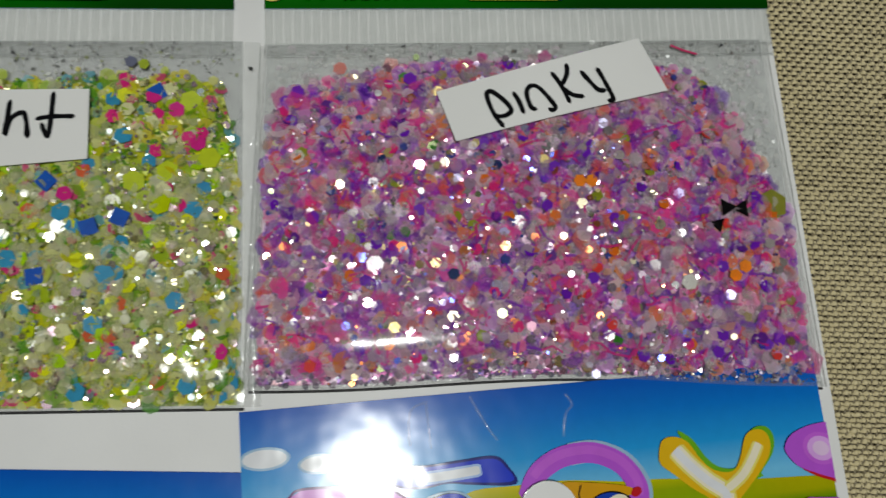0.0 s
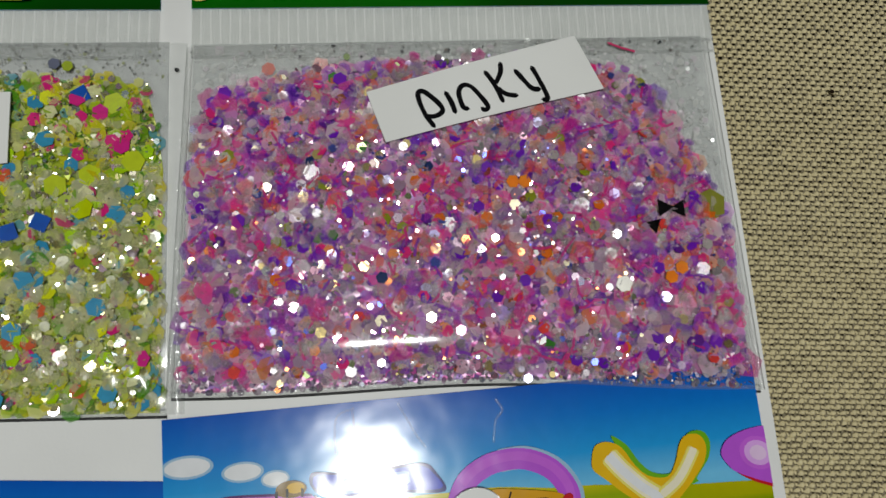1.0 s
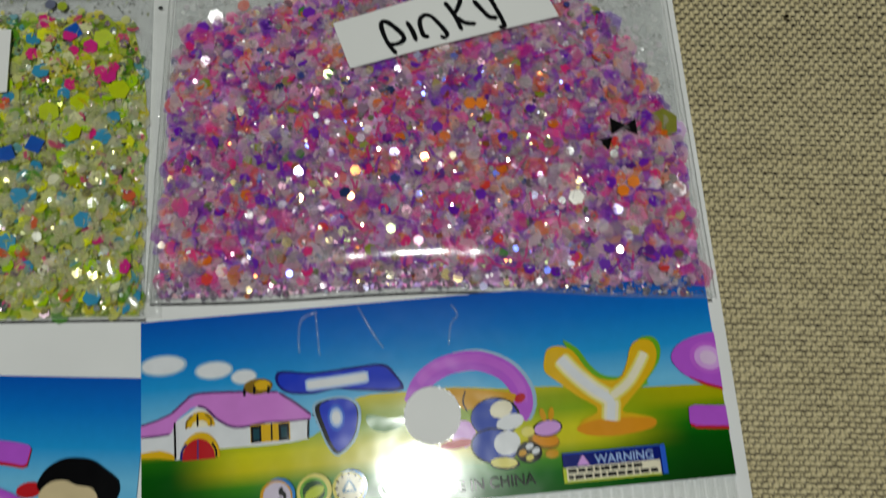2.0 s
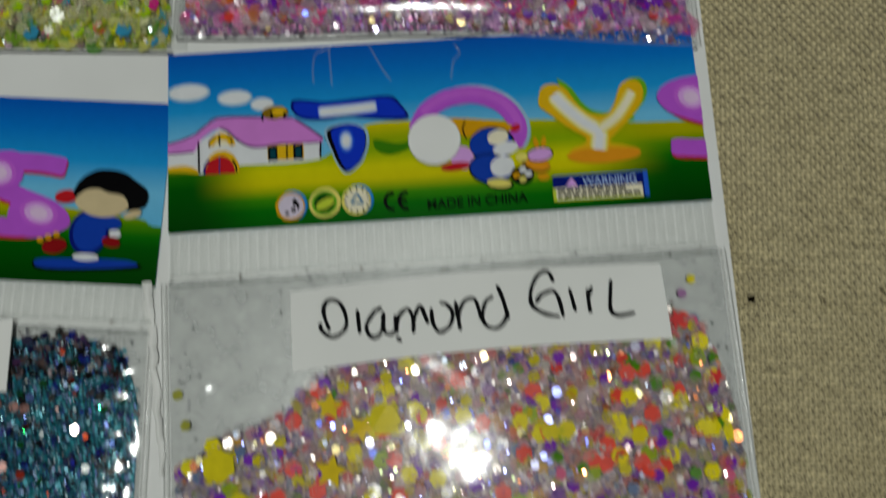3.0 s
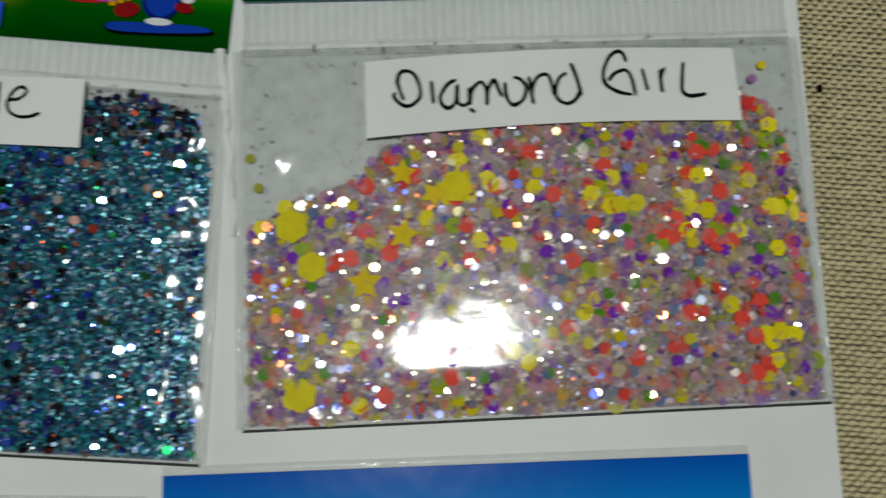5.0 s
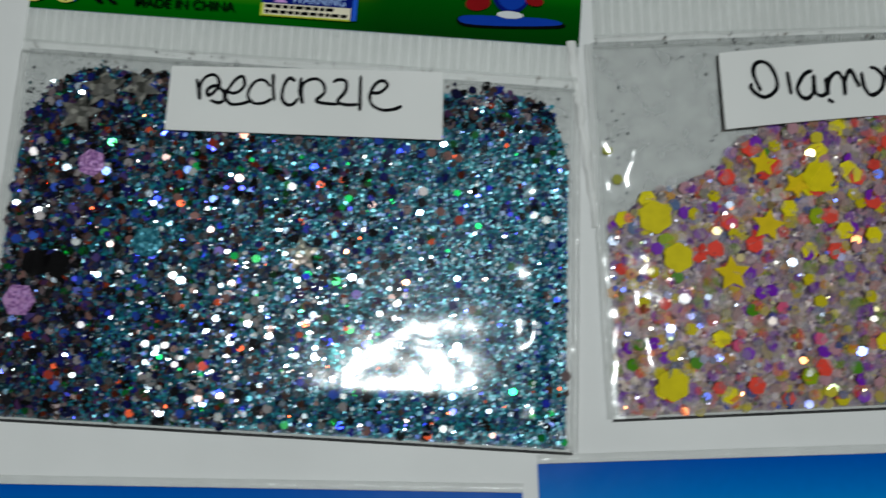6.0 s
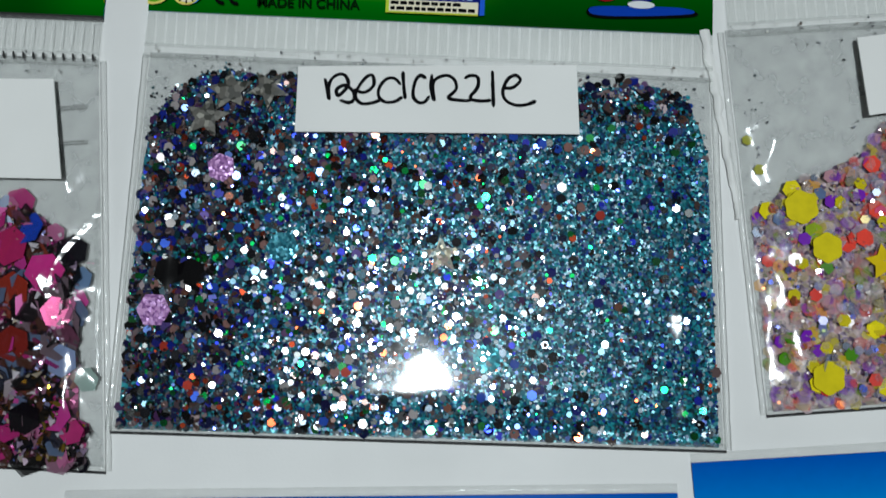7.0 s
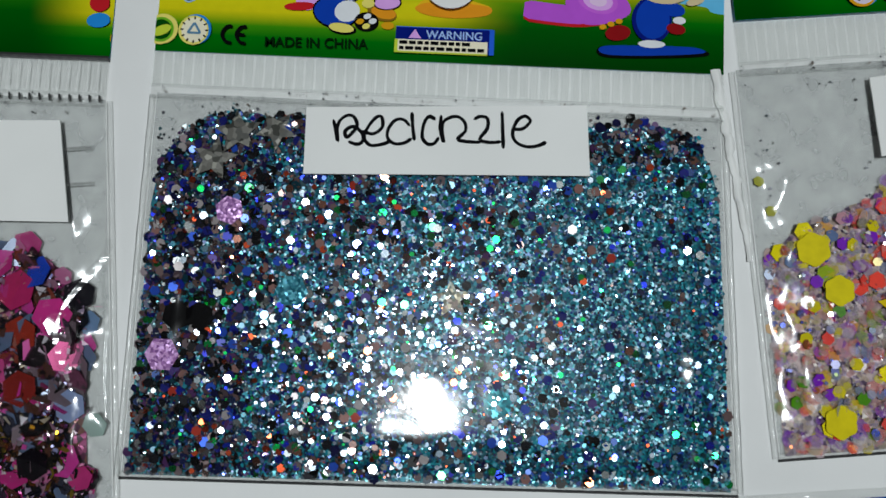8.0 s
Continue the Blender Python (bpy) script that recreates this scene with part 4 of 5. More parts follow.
own(loose("clear_fleck", rng, PK, [(0, 1.0), (1, 1.0)], 1.5, [(0.4, 5, 0.5, 1.3, 0), (0.6, 4, 0.2, 0.6, 0)], 1700, flakes_of("clear_mix", ["dcdcd8", "ececE8", "c8c8c4", "f4f4f0", "e8dce4"], 0.0, 0.2, 0.4, 1.0), base, 0.32, 0.5, 0.35, None, lambda s, v: 1.0 if v > level(PK_HEAP, s) - 0.03 else (0.7 if v > level(PK_HEAP, s) - 0.12 else 0.15)))
z = 2.0
black = one_flake("black_flake", "040305", 0.0, 0.7)
lay(own, base, rng, hex_mesh("bow_flake", 3, 2.6, black), 61.57, 44.43, z, 2, 0)
lay(own, base, rng, hex_mesh("bow_flake", 3, 2.6, black), 63.54, 44.14, z, 2, 180)
lay(own, base, rng, hex_mesh("bow_flake", 3, 2.2, black), 60.01, 42.27, z, 2, 40)
orange = hex_mesh("hex_flake", 6, 1.7, one_flake("orange_flake", "f08a20"))
for x, y in ((44.52, 48.94), (43.05, 49.04), (62.75, 36.78), (61.28, 35.71)):
    lay(own, base, rng, orange, x, y, z)
violet = hex_mesh("hex_flake", 6, 1.8, one_flake("violet_flake", "7a28b8"))
for x, y in ((22.95, 63.84), (8.83, 62.86), (54.42, 61.29), (9.81, 46.59), (65.69, 27.47)):
    lay(own, base, rng, violet, x, y, 1.5)
lay(own, base, rng, hex_mesh("hex_flake", 6, 2.1, one_flake("silver_flake", "f8f4ec", 1.0, 0.3)), 55.2, 35.31, z, 1)
lay(own, base, rng, hex_mesh("hex_flake", 6, 4.2, one_flake("olive_flake", "8a8a30")), 67.85, 44.43, 0.9, 2)
own(seam_line("fibre", [(57.6, 66.8), (59.3, 66.0), (61.0, 65.4)], 0.3, 0.7, one_flake("red_fibre", "d83a70"), base, 0.15))

# ---- bag with yellow and lime glitter ----
YL = [(-69.0, 30.0), (0.6, 24.9), (2.6, 70.0), (-68.0, 73.5)]
YL_HEAP = [(0, 0.82), (0.1, 0.88), (0.7, 0.89), (0.9, 0.90), (0.96, 0.86), (0.98, 0.74), (1, 0.5)]
mass = fine_mass("lime_glitter", ["a0ac3c", "c4cc68", "7c9c20", "ccd080", "90a040", "b4b824", "94a060", "b8b048", "60781c"], 0.0005, 0.4, 0.1, 0.36)
base, own, rng = bag("clear bag of lime and yellow glitter", YL, YL_HEAP, 1.9, (-68.5, 78.2), -3.0, -7.5, mass, 23, None, 70.0, 5.0, side=(0.8, 1.8))
near = lambda s, v: 1.0 if s > 0.5 else 0.12
own(loose("glitter_fill", rng, YL, YL_HEAP, 1.9, [(0.6, 6, 1.1, 1.9, 0), (0.15, 7, 1.8, 2.8, 0), (0.25, 6, 0.4, 0.9, 0)], 2600, flakes_of("lime_mix", ["a0c408", "dcdc78", "d8d804", "78a808", "e4e49c", "b4c430", "e02880", "7c9420", "d8c804", "ccd850", "d8cc40", "4c9808", "58a8b8", "b8cc08"], 0.0, 0.4, 0.62, 0.25), base, 0.22, 0.5, s_of=near))
own(loose("glitter_shard", rng, YL, YL_HEAP, 1.9, [(0.6, 4, 0.2, 0.5, 0), (0.4, 3, 0.4, 0.9, 0)], 1500, flakes_of("shard_lime", ["f4f4d8", "4c5818", "e8ecb0", "b8c450", "fcf8e0", "788428", "e0d8a0", "303810"], 0.3, 0.3, 0.75, 0.5), base, 0.3, 0.2, 0.03, s_of=near, sink=0.44))
own(loose("foil_glitter", rng, YL, YL_HEAP, 1.9, [(0.25, 6, 0.8, 1.4, 0), (0.75, 5, 0.25, 0.6, 0)], 1500, flakes_of("lime_foil", ["f0e8d0", "e8e0a0", "f0d0e0", "d8e8e8"], 0.9, 0.22), base, 0.12, 0.2, s_of=near, sink=0.5))
own(loose("clear_glitter", rng, YL, YL_HEAP, 1.9, [(0.6, 7, 1.0, 2.0, 0), (0.4, 5, 0.4, 1.0, 0)], 1500, flakes_of("clear_lime", ["d4d4a8", "c4c890", "dcd8b8", "b8c078", "d8d4a0"], 0.0, 0.2, 0.4, 0.9), base, 0.2, 0.2, 0.03, s_of=lambda s, v: near(s, v) * (1.0 if v < 0.62 else 0.2), sink=0.42))
strew(own, base, rng, YL, YL_HEAP, 1.9, colours([("b4dc08", 0.26), ("e8ec18", 0.26), ("e4e4b0", 0.18), ("3a9cc8", 0.10), ("e82a88", 0.12), ("e06a40", 0.08)], 6, 1.9, alpha=0.9), 120, None, 10, near)
own(loose("stray_dust", rng, YL, [(0, 1.0), (1, 1.0)], 1.0, [(1.0, 6, 0.15, 0.6, 0)], 260, flakes_of("pale_dust", ["90908a", "686864", "b8b8b0", "a8b070"], 0.2, 0.4, 0.6), base, 0.25, 0.5, 0.8, None, lambda s, v: 1.0 if s > 0.6 and v > 0.88 else 0.0))
blue = hex_mesh("square_flake", 4, 2.7, one_flake("blue_flake", "1458b8"))
for x, y in ((-20.96, 53.06), (-22.14, 41.78), (-16.16, 47.18), (-12.63, 48.16), (-8.12, 63.65)):
    lay(own, base, rng, blue, x, y, 1.9)
cyan = hex_mesh("hex_flake", 6, 2.3, one_flake("cyan_flake", "3a9ac0"))
for x, y in ((-19.29, 49.24), (-25.18, 44.04), (-14.29, 41.39), (-15.67, 35.7), (-17.82, 28.25), (-12.14, 58.35), (-4.19, 48.55), (-6.55, 37.76), (-5.57, 27.96)):
    lay(own, base, rng, cyan, x, y, 1.9)
pink = hex_mesh("hex_flake", 6, 2.1, one_flake("pink_flake", "d82a8a"))
for x, y in ((-3.41, 56.88), (-5.86, 61.3), (-1.84, 31.49), (-8.51, 63.26), (-18.8, 51.49)):
    lay(own, base, rng, pink, x, y, 1.9)
lime = hex_mesh("hex_flake", 6, 2.8, one_flake("lime_flake", "c0d000"))
for x, y in ((-4.1, 62.28), (-7.04, 53.45), (-2.13, 54.92), (-10.96, 52.47), (-8.02, 49.53), (-23.22, 35.8)):
    lay(own, base, rng, lime, x, y, 1.7)
lay(own, base, rng, hex_mesh("hex_flake", 6, 1.5, one_flake("grey_flake", "70748a")), -11.25, 67.96, 0.8)
lay(own, base, rng, hex_mesh("hex_flake", 6, 1.4, one_flake("lime_flake", "a8b830")), -9.68, 67.57, 0.8)
lay(own, base, rng, hex_mesh("dot_flake", 8, 0.6, black), 3.16, 66.49, 0.6)

# ---- bag with yellow, coral and violet glitter ----
DG = [(-0.2, -53.6), (71.7, -52.7), (70.8, -6.2), (-0.6, -6.4)]
DG_HEAP = [(0, 0.46), (0.02, 0.5), (0.08, 0.58), (0.21, 0.64), (0.25, 0.72), (0.43, 0.80), (0.7, 0.84), (0.9, 0.85), (0.95, 0.79), (0.975, 0.62), (1, 0.5)]
mass = fine_mass("rose_glitter", ["a08890", "847488", "b09e98", "7c6880", "a89688", "96889c", "9a8c7c", "a88284", "5c4c64"], 0.0005, 0.3, 0.1, 0.4)
base, own, rng = bag("clear bag of coral, violet and yellow glitter", DG, DG_HEAP, 1.9, (0, 0), 0, 0, mass, 37, None, 70.2, 5.6, leans=((36.2, -40.1, 0.040, 0.025, 20), (3.9, -22.0, 0.0, 0.08, 6)), edge=0.4)
own(loose("glitter_fill", rng, DG, DG_HEAP, 1.9, [(0.7, 6, 1.1, 1.7, 0), (0.15, 7, 1.6, 2.6, 0), (0.15, 6, 0.4, 0.9, 0)], 2500, flakes_of("rose_mix", ["c0a0a0", "8a30c0", "f04a40", "ccb890", "e4d800", "a88ca0", "e08078", "7a28b8", "d8c428", "b09868", "88a810", "8494b8", "f0605a", "c0b0b0", "9c60c4", "f0ac34", "dca8b0", "d0a098", "e0ccd0"], 0.0, 0.4, 0.45, 0.25), base, 0.22, 0.5))
own(loose("foil_glitter", rng, DG, DG_HEAP, 1.9, [(0.3, 6, 0.7, 1.4, 0), (0.7, 5, 0.25, 0.6, 0)], 1100, flakes_of("rose_foil", ["7a8cff", "c8dca0", "ff9a60", "f4e8e0", "ecd0d0", "dcd8f4", "f4e8b0", "d0dcf4", "a8b0ff"], 0.9, 0.22), base, 0.12, 0.2, sink=0.5))
strew(own, base, rng, DG, DG_HEAP, 1.9, colours([("8426c4", 0.25), ("ec4c40", 0.17), ("dccc04", 0.20), ("56980c", 0.10), ("c898a4", 0.14), ("6c80a8", 0.08), ("e86490", 0.06)], 6, 1.65, alpha=0.88), 230, lean=9)
strew(own, base, rng, DG, DG_HEAP, 1.9, colours([("f4e4dc", 0.4), ("f0dca0", 0.25), ("d0d0f8", 0.35)], 6, 1.15, 0.9, 0.3, name="foil_flake"), 34, None, 6)
own(loose("clear_glitter", rng, DG, DG_HEAP, 1.9, [(0.5, 7, 1.0, 2.0, 0), (0.5, 5, 0.4, 1.0, 0)], 1300, flakes_of("clear_grey", ["b0a8a8", "c4b8b8", "a09ca4", "d4ccc4", "b4a4ac", "c0b8a8", "e8e0e0"], 0.0, 0.2, 0.24, 0.9), base, 0.2, 0.2, 0.02, sink=0.42))
own(loose("glitter_shard", rng, DG, DG_HEAP, 1.9, [(0.6, 4, 0.2, 0.5, 0), (0.4, 3, 0.4, 0.9, 0)], 1500, flakes_of("shard_grey", ["f4ece8", "5a4858", "e8d8d4", "b89ca8", "fcf4ec", "7a6470", "dcb4b0", "3c3040"], 0.3, 0.3, 0.7, 0.5), base, 0.3, 0.2, 0.03, sink=0.46))
gold = one_flake("yellow_flake", "e4d200", 0, 0.5)
for x, y, d in ((6.11, -29.23, 4.4), (26.42, -24.91, 4.2), (8.56, -34.33, 3.9), (6.99, -49.63, 4.2)):
    lay(own, base, rng, flower_mesh(d * 0.96, gold), x, y, 2.6, 1, None, 0.12)
strew(own, base, rng, DG, DG_HEAP, 1.9, colours([("f0e000", 0.55), ("f0503e", 0.3), ("9ab010", 0.15)], 6, 2.3), 96, None, 6, lambda s, v: 1.0 if s > 0.72 else (0.6 if v > 0.4 else 0.22))
for x, y, d in ((14.94, -36.49, 4.6), (19.84, -22.95, 3.6), (19.75, -30.7, 4.2), (23.67, -25.79, 3.6)):
    lay(own, base, rng, hex_mesh("star_flake", 5, d, one_flake("yellow_star", "e8c800", 0, 0.5), 0.5), x, y, 2.6, 1, None, 0.1)
for x, y, d in ((68.02, -22.36, 2.4), (13.37, -28.24, 2.2), (63.9, -15.0, 2.6)):
    lay(own, base, rng, hex_mesh("star_flake", 5, d, one_flake("red_star", "d83838"), 0.5), x, y, 1.3, 2)
for x, y in ((43.29, -16.67), (49.48, -16.27), (57.52, -28.74), (46.73, -27.75), (48.69, -27.56), (65.37, -43.94), (59.48, -40.51)):
    lay(own, base, rng, hex_mesh("hex_flake", 6, 2.4, gold), x, y, 1.8, 3)
for pts in ([(21.8, 23.7), (19.9, 23.0), (19.4, 20.9), (19.4, 18.9)], [(26.8, 23.9), (27.8, 21.8), (28.7, 20.0), (29.6, 18.6)], [(21.6, 23.5), (21.7, 21.2), (21.8, 18.4)], [(38.2, 23.2), (38.9, 21.9), (38.0, 20.8), (37.5, 18.3)]):
    own(seam_line("film_crease", smooth(pts, 5, False), 0.3, 1.32, EDGE, base, 0.05)).visible_shadow = False
bm = bmesh.new()
rows = []
for k in range(61):
    u = k / 60
    x, y = -2.9 + 1.9 * u + 0.45 * noise.noise((k * 0.16, 3.0, 1.0)), -6.0 - 24.0 * u
    wide = 1.5 * (1 - 0.45 * u) * (0.85 + 0.7 * noise.noise((k * 0.35, 8.0, 4.0)))
    rows.append([bm.verts.new(((x + d * wide) * MM, (y + 0.25 * math.sin(k * 0.9)) * MM, (0.30 + h * (0.35 + 0.3 * math.sin(k * 0.62) * noise.noise((k * 0.3, 1.0, 2.0)) + 0.2 * math.sin(k * 0.33))) * MM)) for d, h in ((-0.5, 0.1), (-0.15, 1.0), (0.2, 0.9), (0.5, 0.15))])
for a, b in zip(rows, rows[1:]):
    for k in range(3):
        bm.faces.new((a[k], a[k + 1], b[k + 1], b[k])).smooth = True
own(part("ruffled_edge", bm, LABEL, base, "ruffled white edge of the bag"))
olive = hex_mesh("hex_flake", 6, 1.4, one_flake("olive_flake", "a8a840"))
for x, y in ((0.9, -20.4), (1.9, -24.2)):
    lay(own, base, rng, olive, x, y, 0.8)
lay(own, base, rng, hex_mesh("hex_flake", 6, 1.2, gold), 66.25, -9.99, 0.9)
lay(own, base, rng, hex_mesh("hex_flake", 6, 1.3, one_flake("lilac_flake", "a878a8")), 64.88, -11.76, 0.9)
own(loose("stray_dust", rng, DG, [(0, 0.97), (1, 0.97)], 1.2, [(1.0, 6, 0.12, 0.45, 0)], 170, flakes_of("dust_mix", ["303034", "585860", "808088", "404a50"], 0.1, 0.5), base, 0.2, 0.6, 0.5, None, lambda s, v: 1.0 if (s < 0.06 or v > 0.94 or s > 0.95) else (0.12 if s < 0.3 else 0.01)))

# ---- bag with teal and dark glitter ----
BZ = [(-78.1, -50.9), (-5.3, -57.4), (-2.6, -12.4), (-72.9, -4.6)]
BZ_HEAP = [(0, 0.55), (0.02, 0.80), (0.05, 0.90), (0.12, 0.955), (0.3, 0.955), (0.8, 0.965), (0.91, 0.97), (0.955, 0.94), (0.985, 0.82), (1, 0.6)]
mass = fine_mass("teal_glitter", ["0c5664", "10727e", "0a3e5a", "1a8692", "0a4a5a", "124c82", "06222e", "2698a4", "0a606c", "103a6e"], 0.00034, 0.3, 0.2, 0.28)
base, own, rng = bag("clear bag of teal and dark glitter", BZ, BZ_HEAP, 1.8, (-72.7, 1.0), -6.2, -19.5, mass, 51, None, 71.2, 4.6, leans=((-40.0, -47.0, -0.033, -0.017, 20),), hole_at=36.8)
left = lambda s, v: 1.0 if s < 0.2 + 0.06 * noise.noise((v * 6, 2.0, 0.5)) or v > 0.87 else (0.3 if s < 0.42 else (0.16 if s < 0.72 else 0.03))
own(loose("teal_glitter", rng, BZ, BZ_HEAP, 1.8, [(0.78, 6, 0.2, 0.42, 0), (0.22, 6, 0.45, 0.75, 0)], 11500, flakes_of("teal_mix", ["0a586e", "107286", "083a62", "1a8698", "06243e", "124098", "2896a8", "06303c", "1c7a8c", "0c5a70"], 0.22, 0.26), base, 0.17, 0.4, s_of=lambda s, v: 0.3 if s < 0.18 else 1.0))
own(loose("dark_glitter", rng, BZ, BZ_HEAP, 1.8, [(0.7, 6, 0.7, 1.5, 0), (0.3, 6, 0.4, 0.8, 0)], 3000, flakes_of("dark_mix", ["030304", "080c34", "0a0a10", "1c181c", "102080", "4a3834", "040405", "10163e", "4a2c56", "08303c", "12123c", "050506", "584444", "483a40", "6c5e62"], 0.08, 0.3, 1.0, 0.12), base, 0.26, 0.35, s_of=left))
shine = lambda s, v: 1.0 if s < 0.45 else (0.6 if s < 0.65 else 0.3)
foil_glare = flakes_of("silver_glare_foil", ["f0f4f4", "d8e8f0", "e8e0e4", "c8dcf0"], 1.0, 0.2)
foil = flakes_of("teal_foil", ["3a4cff", "30e070", "ff6a40", "e8f0f0", "a8d8f0", "88a8ff", "f0c8c0", "5a60ff", "d8e8f8"], 1.0, 0.18)
# Extra silver flakes massed at the glare spot, added to build up its sparkle.
own(loose("foil_glitter", rng, BZ, BZ_HEAP, 1.8, [(0.25, 6, 0.6, 1.0, 0), (0.75, 5, 0.2, 0.45, 0)], 900, foil_glare, base, 0.1, 0.15, s_of=lambda s, v: math.exp(-((s - 0.45) / 0.2) ** 2 - ((v - 0.3) / 0.25) ** 2), sink=0.5))
own(loose("glitter_shard", rng, BZ, BZ_HEAP, 1.8, [(0.7, 4, 0.15, 0.4, 0), (0.3, 3, 0.3, 0.7, 0)], 3000, flakes_of("shard_teal", ["dcecf0", "04141c", "9cd0d8", "58a8b4", "062430", "f0f4f4", "02080c", "3c8c98"], 0.3, 0.3, 0.85, 0.5), base, 0.3, 0.2, 0.02, sink=0.5))
own(loose("foil_glitter", rng, BZ, BZ_HEAP, 1.8, [(0.3, 6, 0.6, 1.1, 0), (0.7, 5, 0.22, 0.5, 0)], 2300, foil, base, 0.12, 0.2, s_of=shine, sink=0.5))
own(loose("foil_glitter", rng, BZ, BZ_HEAP, 1.8, [(0.25, 6, 0.6, 1.2, 0), (0.75, 6, 0.22, 0.5, 0)], 1500, foil, base, 0.34, 0.25, s_of=shine))
strew(own, base, rng, BZ, BZ_HEAP, 1.8, colours([("050508", 0.24), ("1a2070", 0.16), ("98706a", 0.08), ("b0a8a8", 0.12), ("a83424", 0.03), ("16161c", 0.20), ("2a50b8", 0.11), ("5a4a8a", 0.06)], 6, 1.25, 0.2, 0.3), 260, None, 12, lambda s, v: max(left(s, v), 0.3) if s < 0.8 else left(s, v))
strew(own, base, rng, BZ, BZ_HEAP, 1.8, colours([("f0f4f4", 0.34), ("88a8ff", 0.24), ("f0a890", 0.16), ("60e888", 0.26)], 6, 1.1, 1.0, 0.18, name="foil_flake"), 150, None, 12, shine)
for x, y, d in ((-63.69, -20.03, 3.6), (-72.22, -36.89, 4.2)):
    lay(own, base, rng, hex_mesh("hex_flake", 6, d, fine_mass("lilac_sparkle", ["a878b4", "8a5a98", "c898cc", "b488c0"], 0.0003, 0.3, 0.2, 0.3)), x, y, 1.9, 2)
lay(own, base, rng, hex_mesh("hex_flake", 6, 4.0, fine_mass("teal_sparkle", ["3a8ca0", "1c6478", "58a8b8", "2a7488"], 0.00035, 0.5, 0.4, 0.25)), -56.43, -30.32, 1.8, 2)
lay(own, base, rng, hex_mesh("hex_flake", 6, 3.6, fine_mass("cyan_sparkle", ["20a0b0", "107888", "48c0c8"], 0.00035, 0.5, 0.4, 0.25)), -32.9, -45.03, 1.8, 2)
for x, y in ((-70.36, -32.38), (-67.61, -32.68)):
    lay(own, base, rng, hex_mesh("hex_flake", 6, 3.6, black), x, y, 1.85, 3)
silver = fine_mass("grey_star", ["6a6a66", "8c8a84", "44443f", "a4a298", "74726c", "54544f"], 0.0007, 0.22, 0.4, 0.35)
lay(own, base, rng, hex_mesh("star_flake", 5, 6.2, silver, 0.45), -62.4, -10.3, 2.6, 6, 20, 0.12)
lay(own, base, rng, hex_mesh("star_flake", 5, 5.4, silver, 0.45), -57.6, -10.3, 2.6, 9, 50, 0.06)
lay(own, base, rng, hex_mesh("star_flake", 5, 6.0, silver, 0.45), -65.46, -13.46, 2.6, 9, 5, 0.06)
lay(own, base, rng, hex_mesh("star_flake", 5, 5.0, fine_mass("pale_star", ["a8a89a", "8a9490", "c8c0a8", "6a7a80", "b8a8a0"], 0.0004, 0.5, 0.5, 0.3), 0.42), -37.41, -32.48, 2.0, 2, 18)
own(loose("stray_dust", rng, BZ, [(0, 1.0), (1, 1.0)], 0.9, [(1.0, 6, 0.12, 0.5, 0)], 200, flakes_of("dark_dust", ["101014", "2a3038", "184048", "404048"], 0.1, 0.5), base, 0.2, 0.6, 0.3, None, lambda s, v: 1.0 if (v > 0.95 or s < 0.04 or s > 0.97) else 0.0))

# ---- bag with pink and black chunky glitter ----
LL = [(-147.5, -48.2), (-78.6, -55.6), (-78.8, -5.2), (-148.5, 2.0)]
LL_HEAP = [(0, 0.5), (0.3, 0.6), (0.8, 0.63), (0.87, 0.62), (0.93, 0.56), (0.955, 0.49), (0.965, 0.1), (1, 0.05)]
mass = fine_mass("plum_glitter", ["5a3048", "8a4068", "2a2024", "a85a80", "4a3a44", "7a5048"], 0.0006, 0.6, 0.4, 0.3)
base, own, rng = bag("clear bag of chunky pink and black glitter", LL, LL_HEAP, 1.9, (-148.0, 7.8), -6.0, 56.0, mass, 67, None, 70.0, 5.0, wrinkle=0.3, fill_to=0.955, proud=0.34)
def near(s, v):
    x, y = blend(LL, s, v)
    if x > -81.0 or (x > -83.6 and -49.6 < y < -43.6):
        return 0.0
    return 1.0 if s > 0.7 else 0.05


own(loose("chunky_glitter", rng, LL, LL_HEAP, 1.9, [(0.5, 6, 2.4, 4.6, 0), (0.5, 6, 0.9, 2.2, 0)], 430, flakes_of("plum_mix", ["b02a74", "08080a", "7a3426", "8a6478", "18141a", "b86a94", "5a6a88", "4a2a20", "c03890", "2a2a38", "0c0a0e", "6a5a62"], 0.15, 0.16, 0.82, 0.6), base, 0.22, 0.35, s_of=near))
own(loose("dark_glitter", rng, LL, [(0, 0.22), (1, 0.22)], 1.9, [(0.5, 6, 0.9, 2.0, 0), (0.5, 5, 0.4, 0.9, 0)], 420, flakes_of("olive_mix", ["0a0808", "3a300c", "141010", "241c10", "5a4810", "1a1a28", "0c0c0c", "8a7020"], 0.6, 0.2), base, 0.3, 0.25, s_of=near))
own(loose("foil_glitter", rng, LL, [(0, 0.25), (1, 0.25)], 1.9, [(1.0, 6, 0.4, 1.2, 0)], 420, flakes_of("gold_foil", ["d8a840", "f0d8e8", "a87818", "f080c8", "88a0ff", "705010"], 1.0, 0.22), base, 0.35, 0.2, s_of=near))
own(loose("foil_glitter", rng, LL, LL_HEAP, 1.9, [(1.0, 6, 0.3, 0.9, 0)], 340, flakes_of("rose_spark", ["f8e8f0", "f0c0e0", "c8c8ff", "f0d8b0"], 1.0, 0.22), base, 0.25, 0.15, s_of=near))
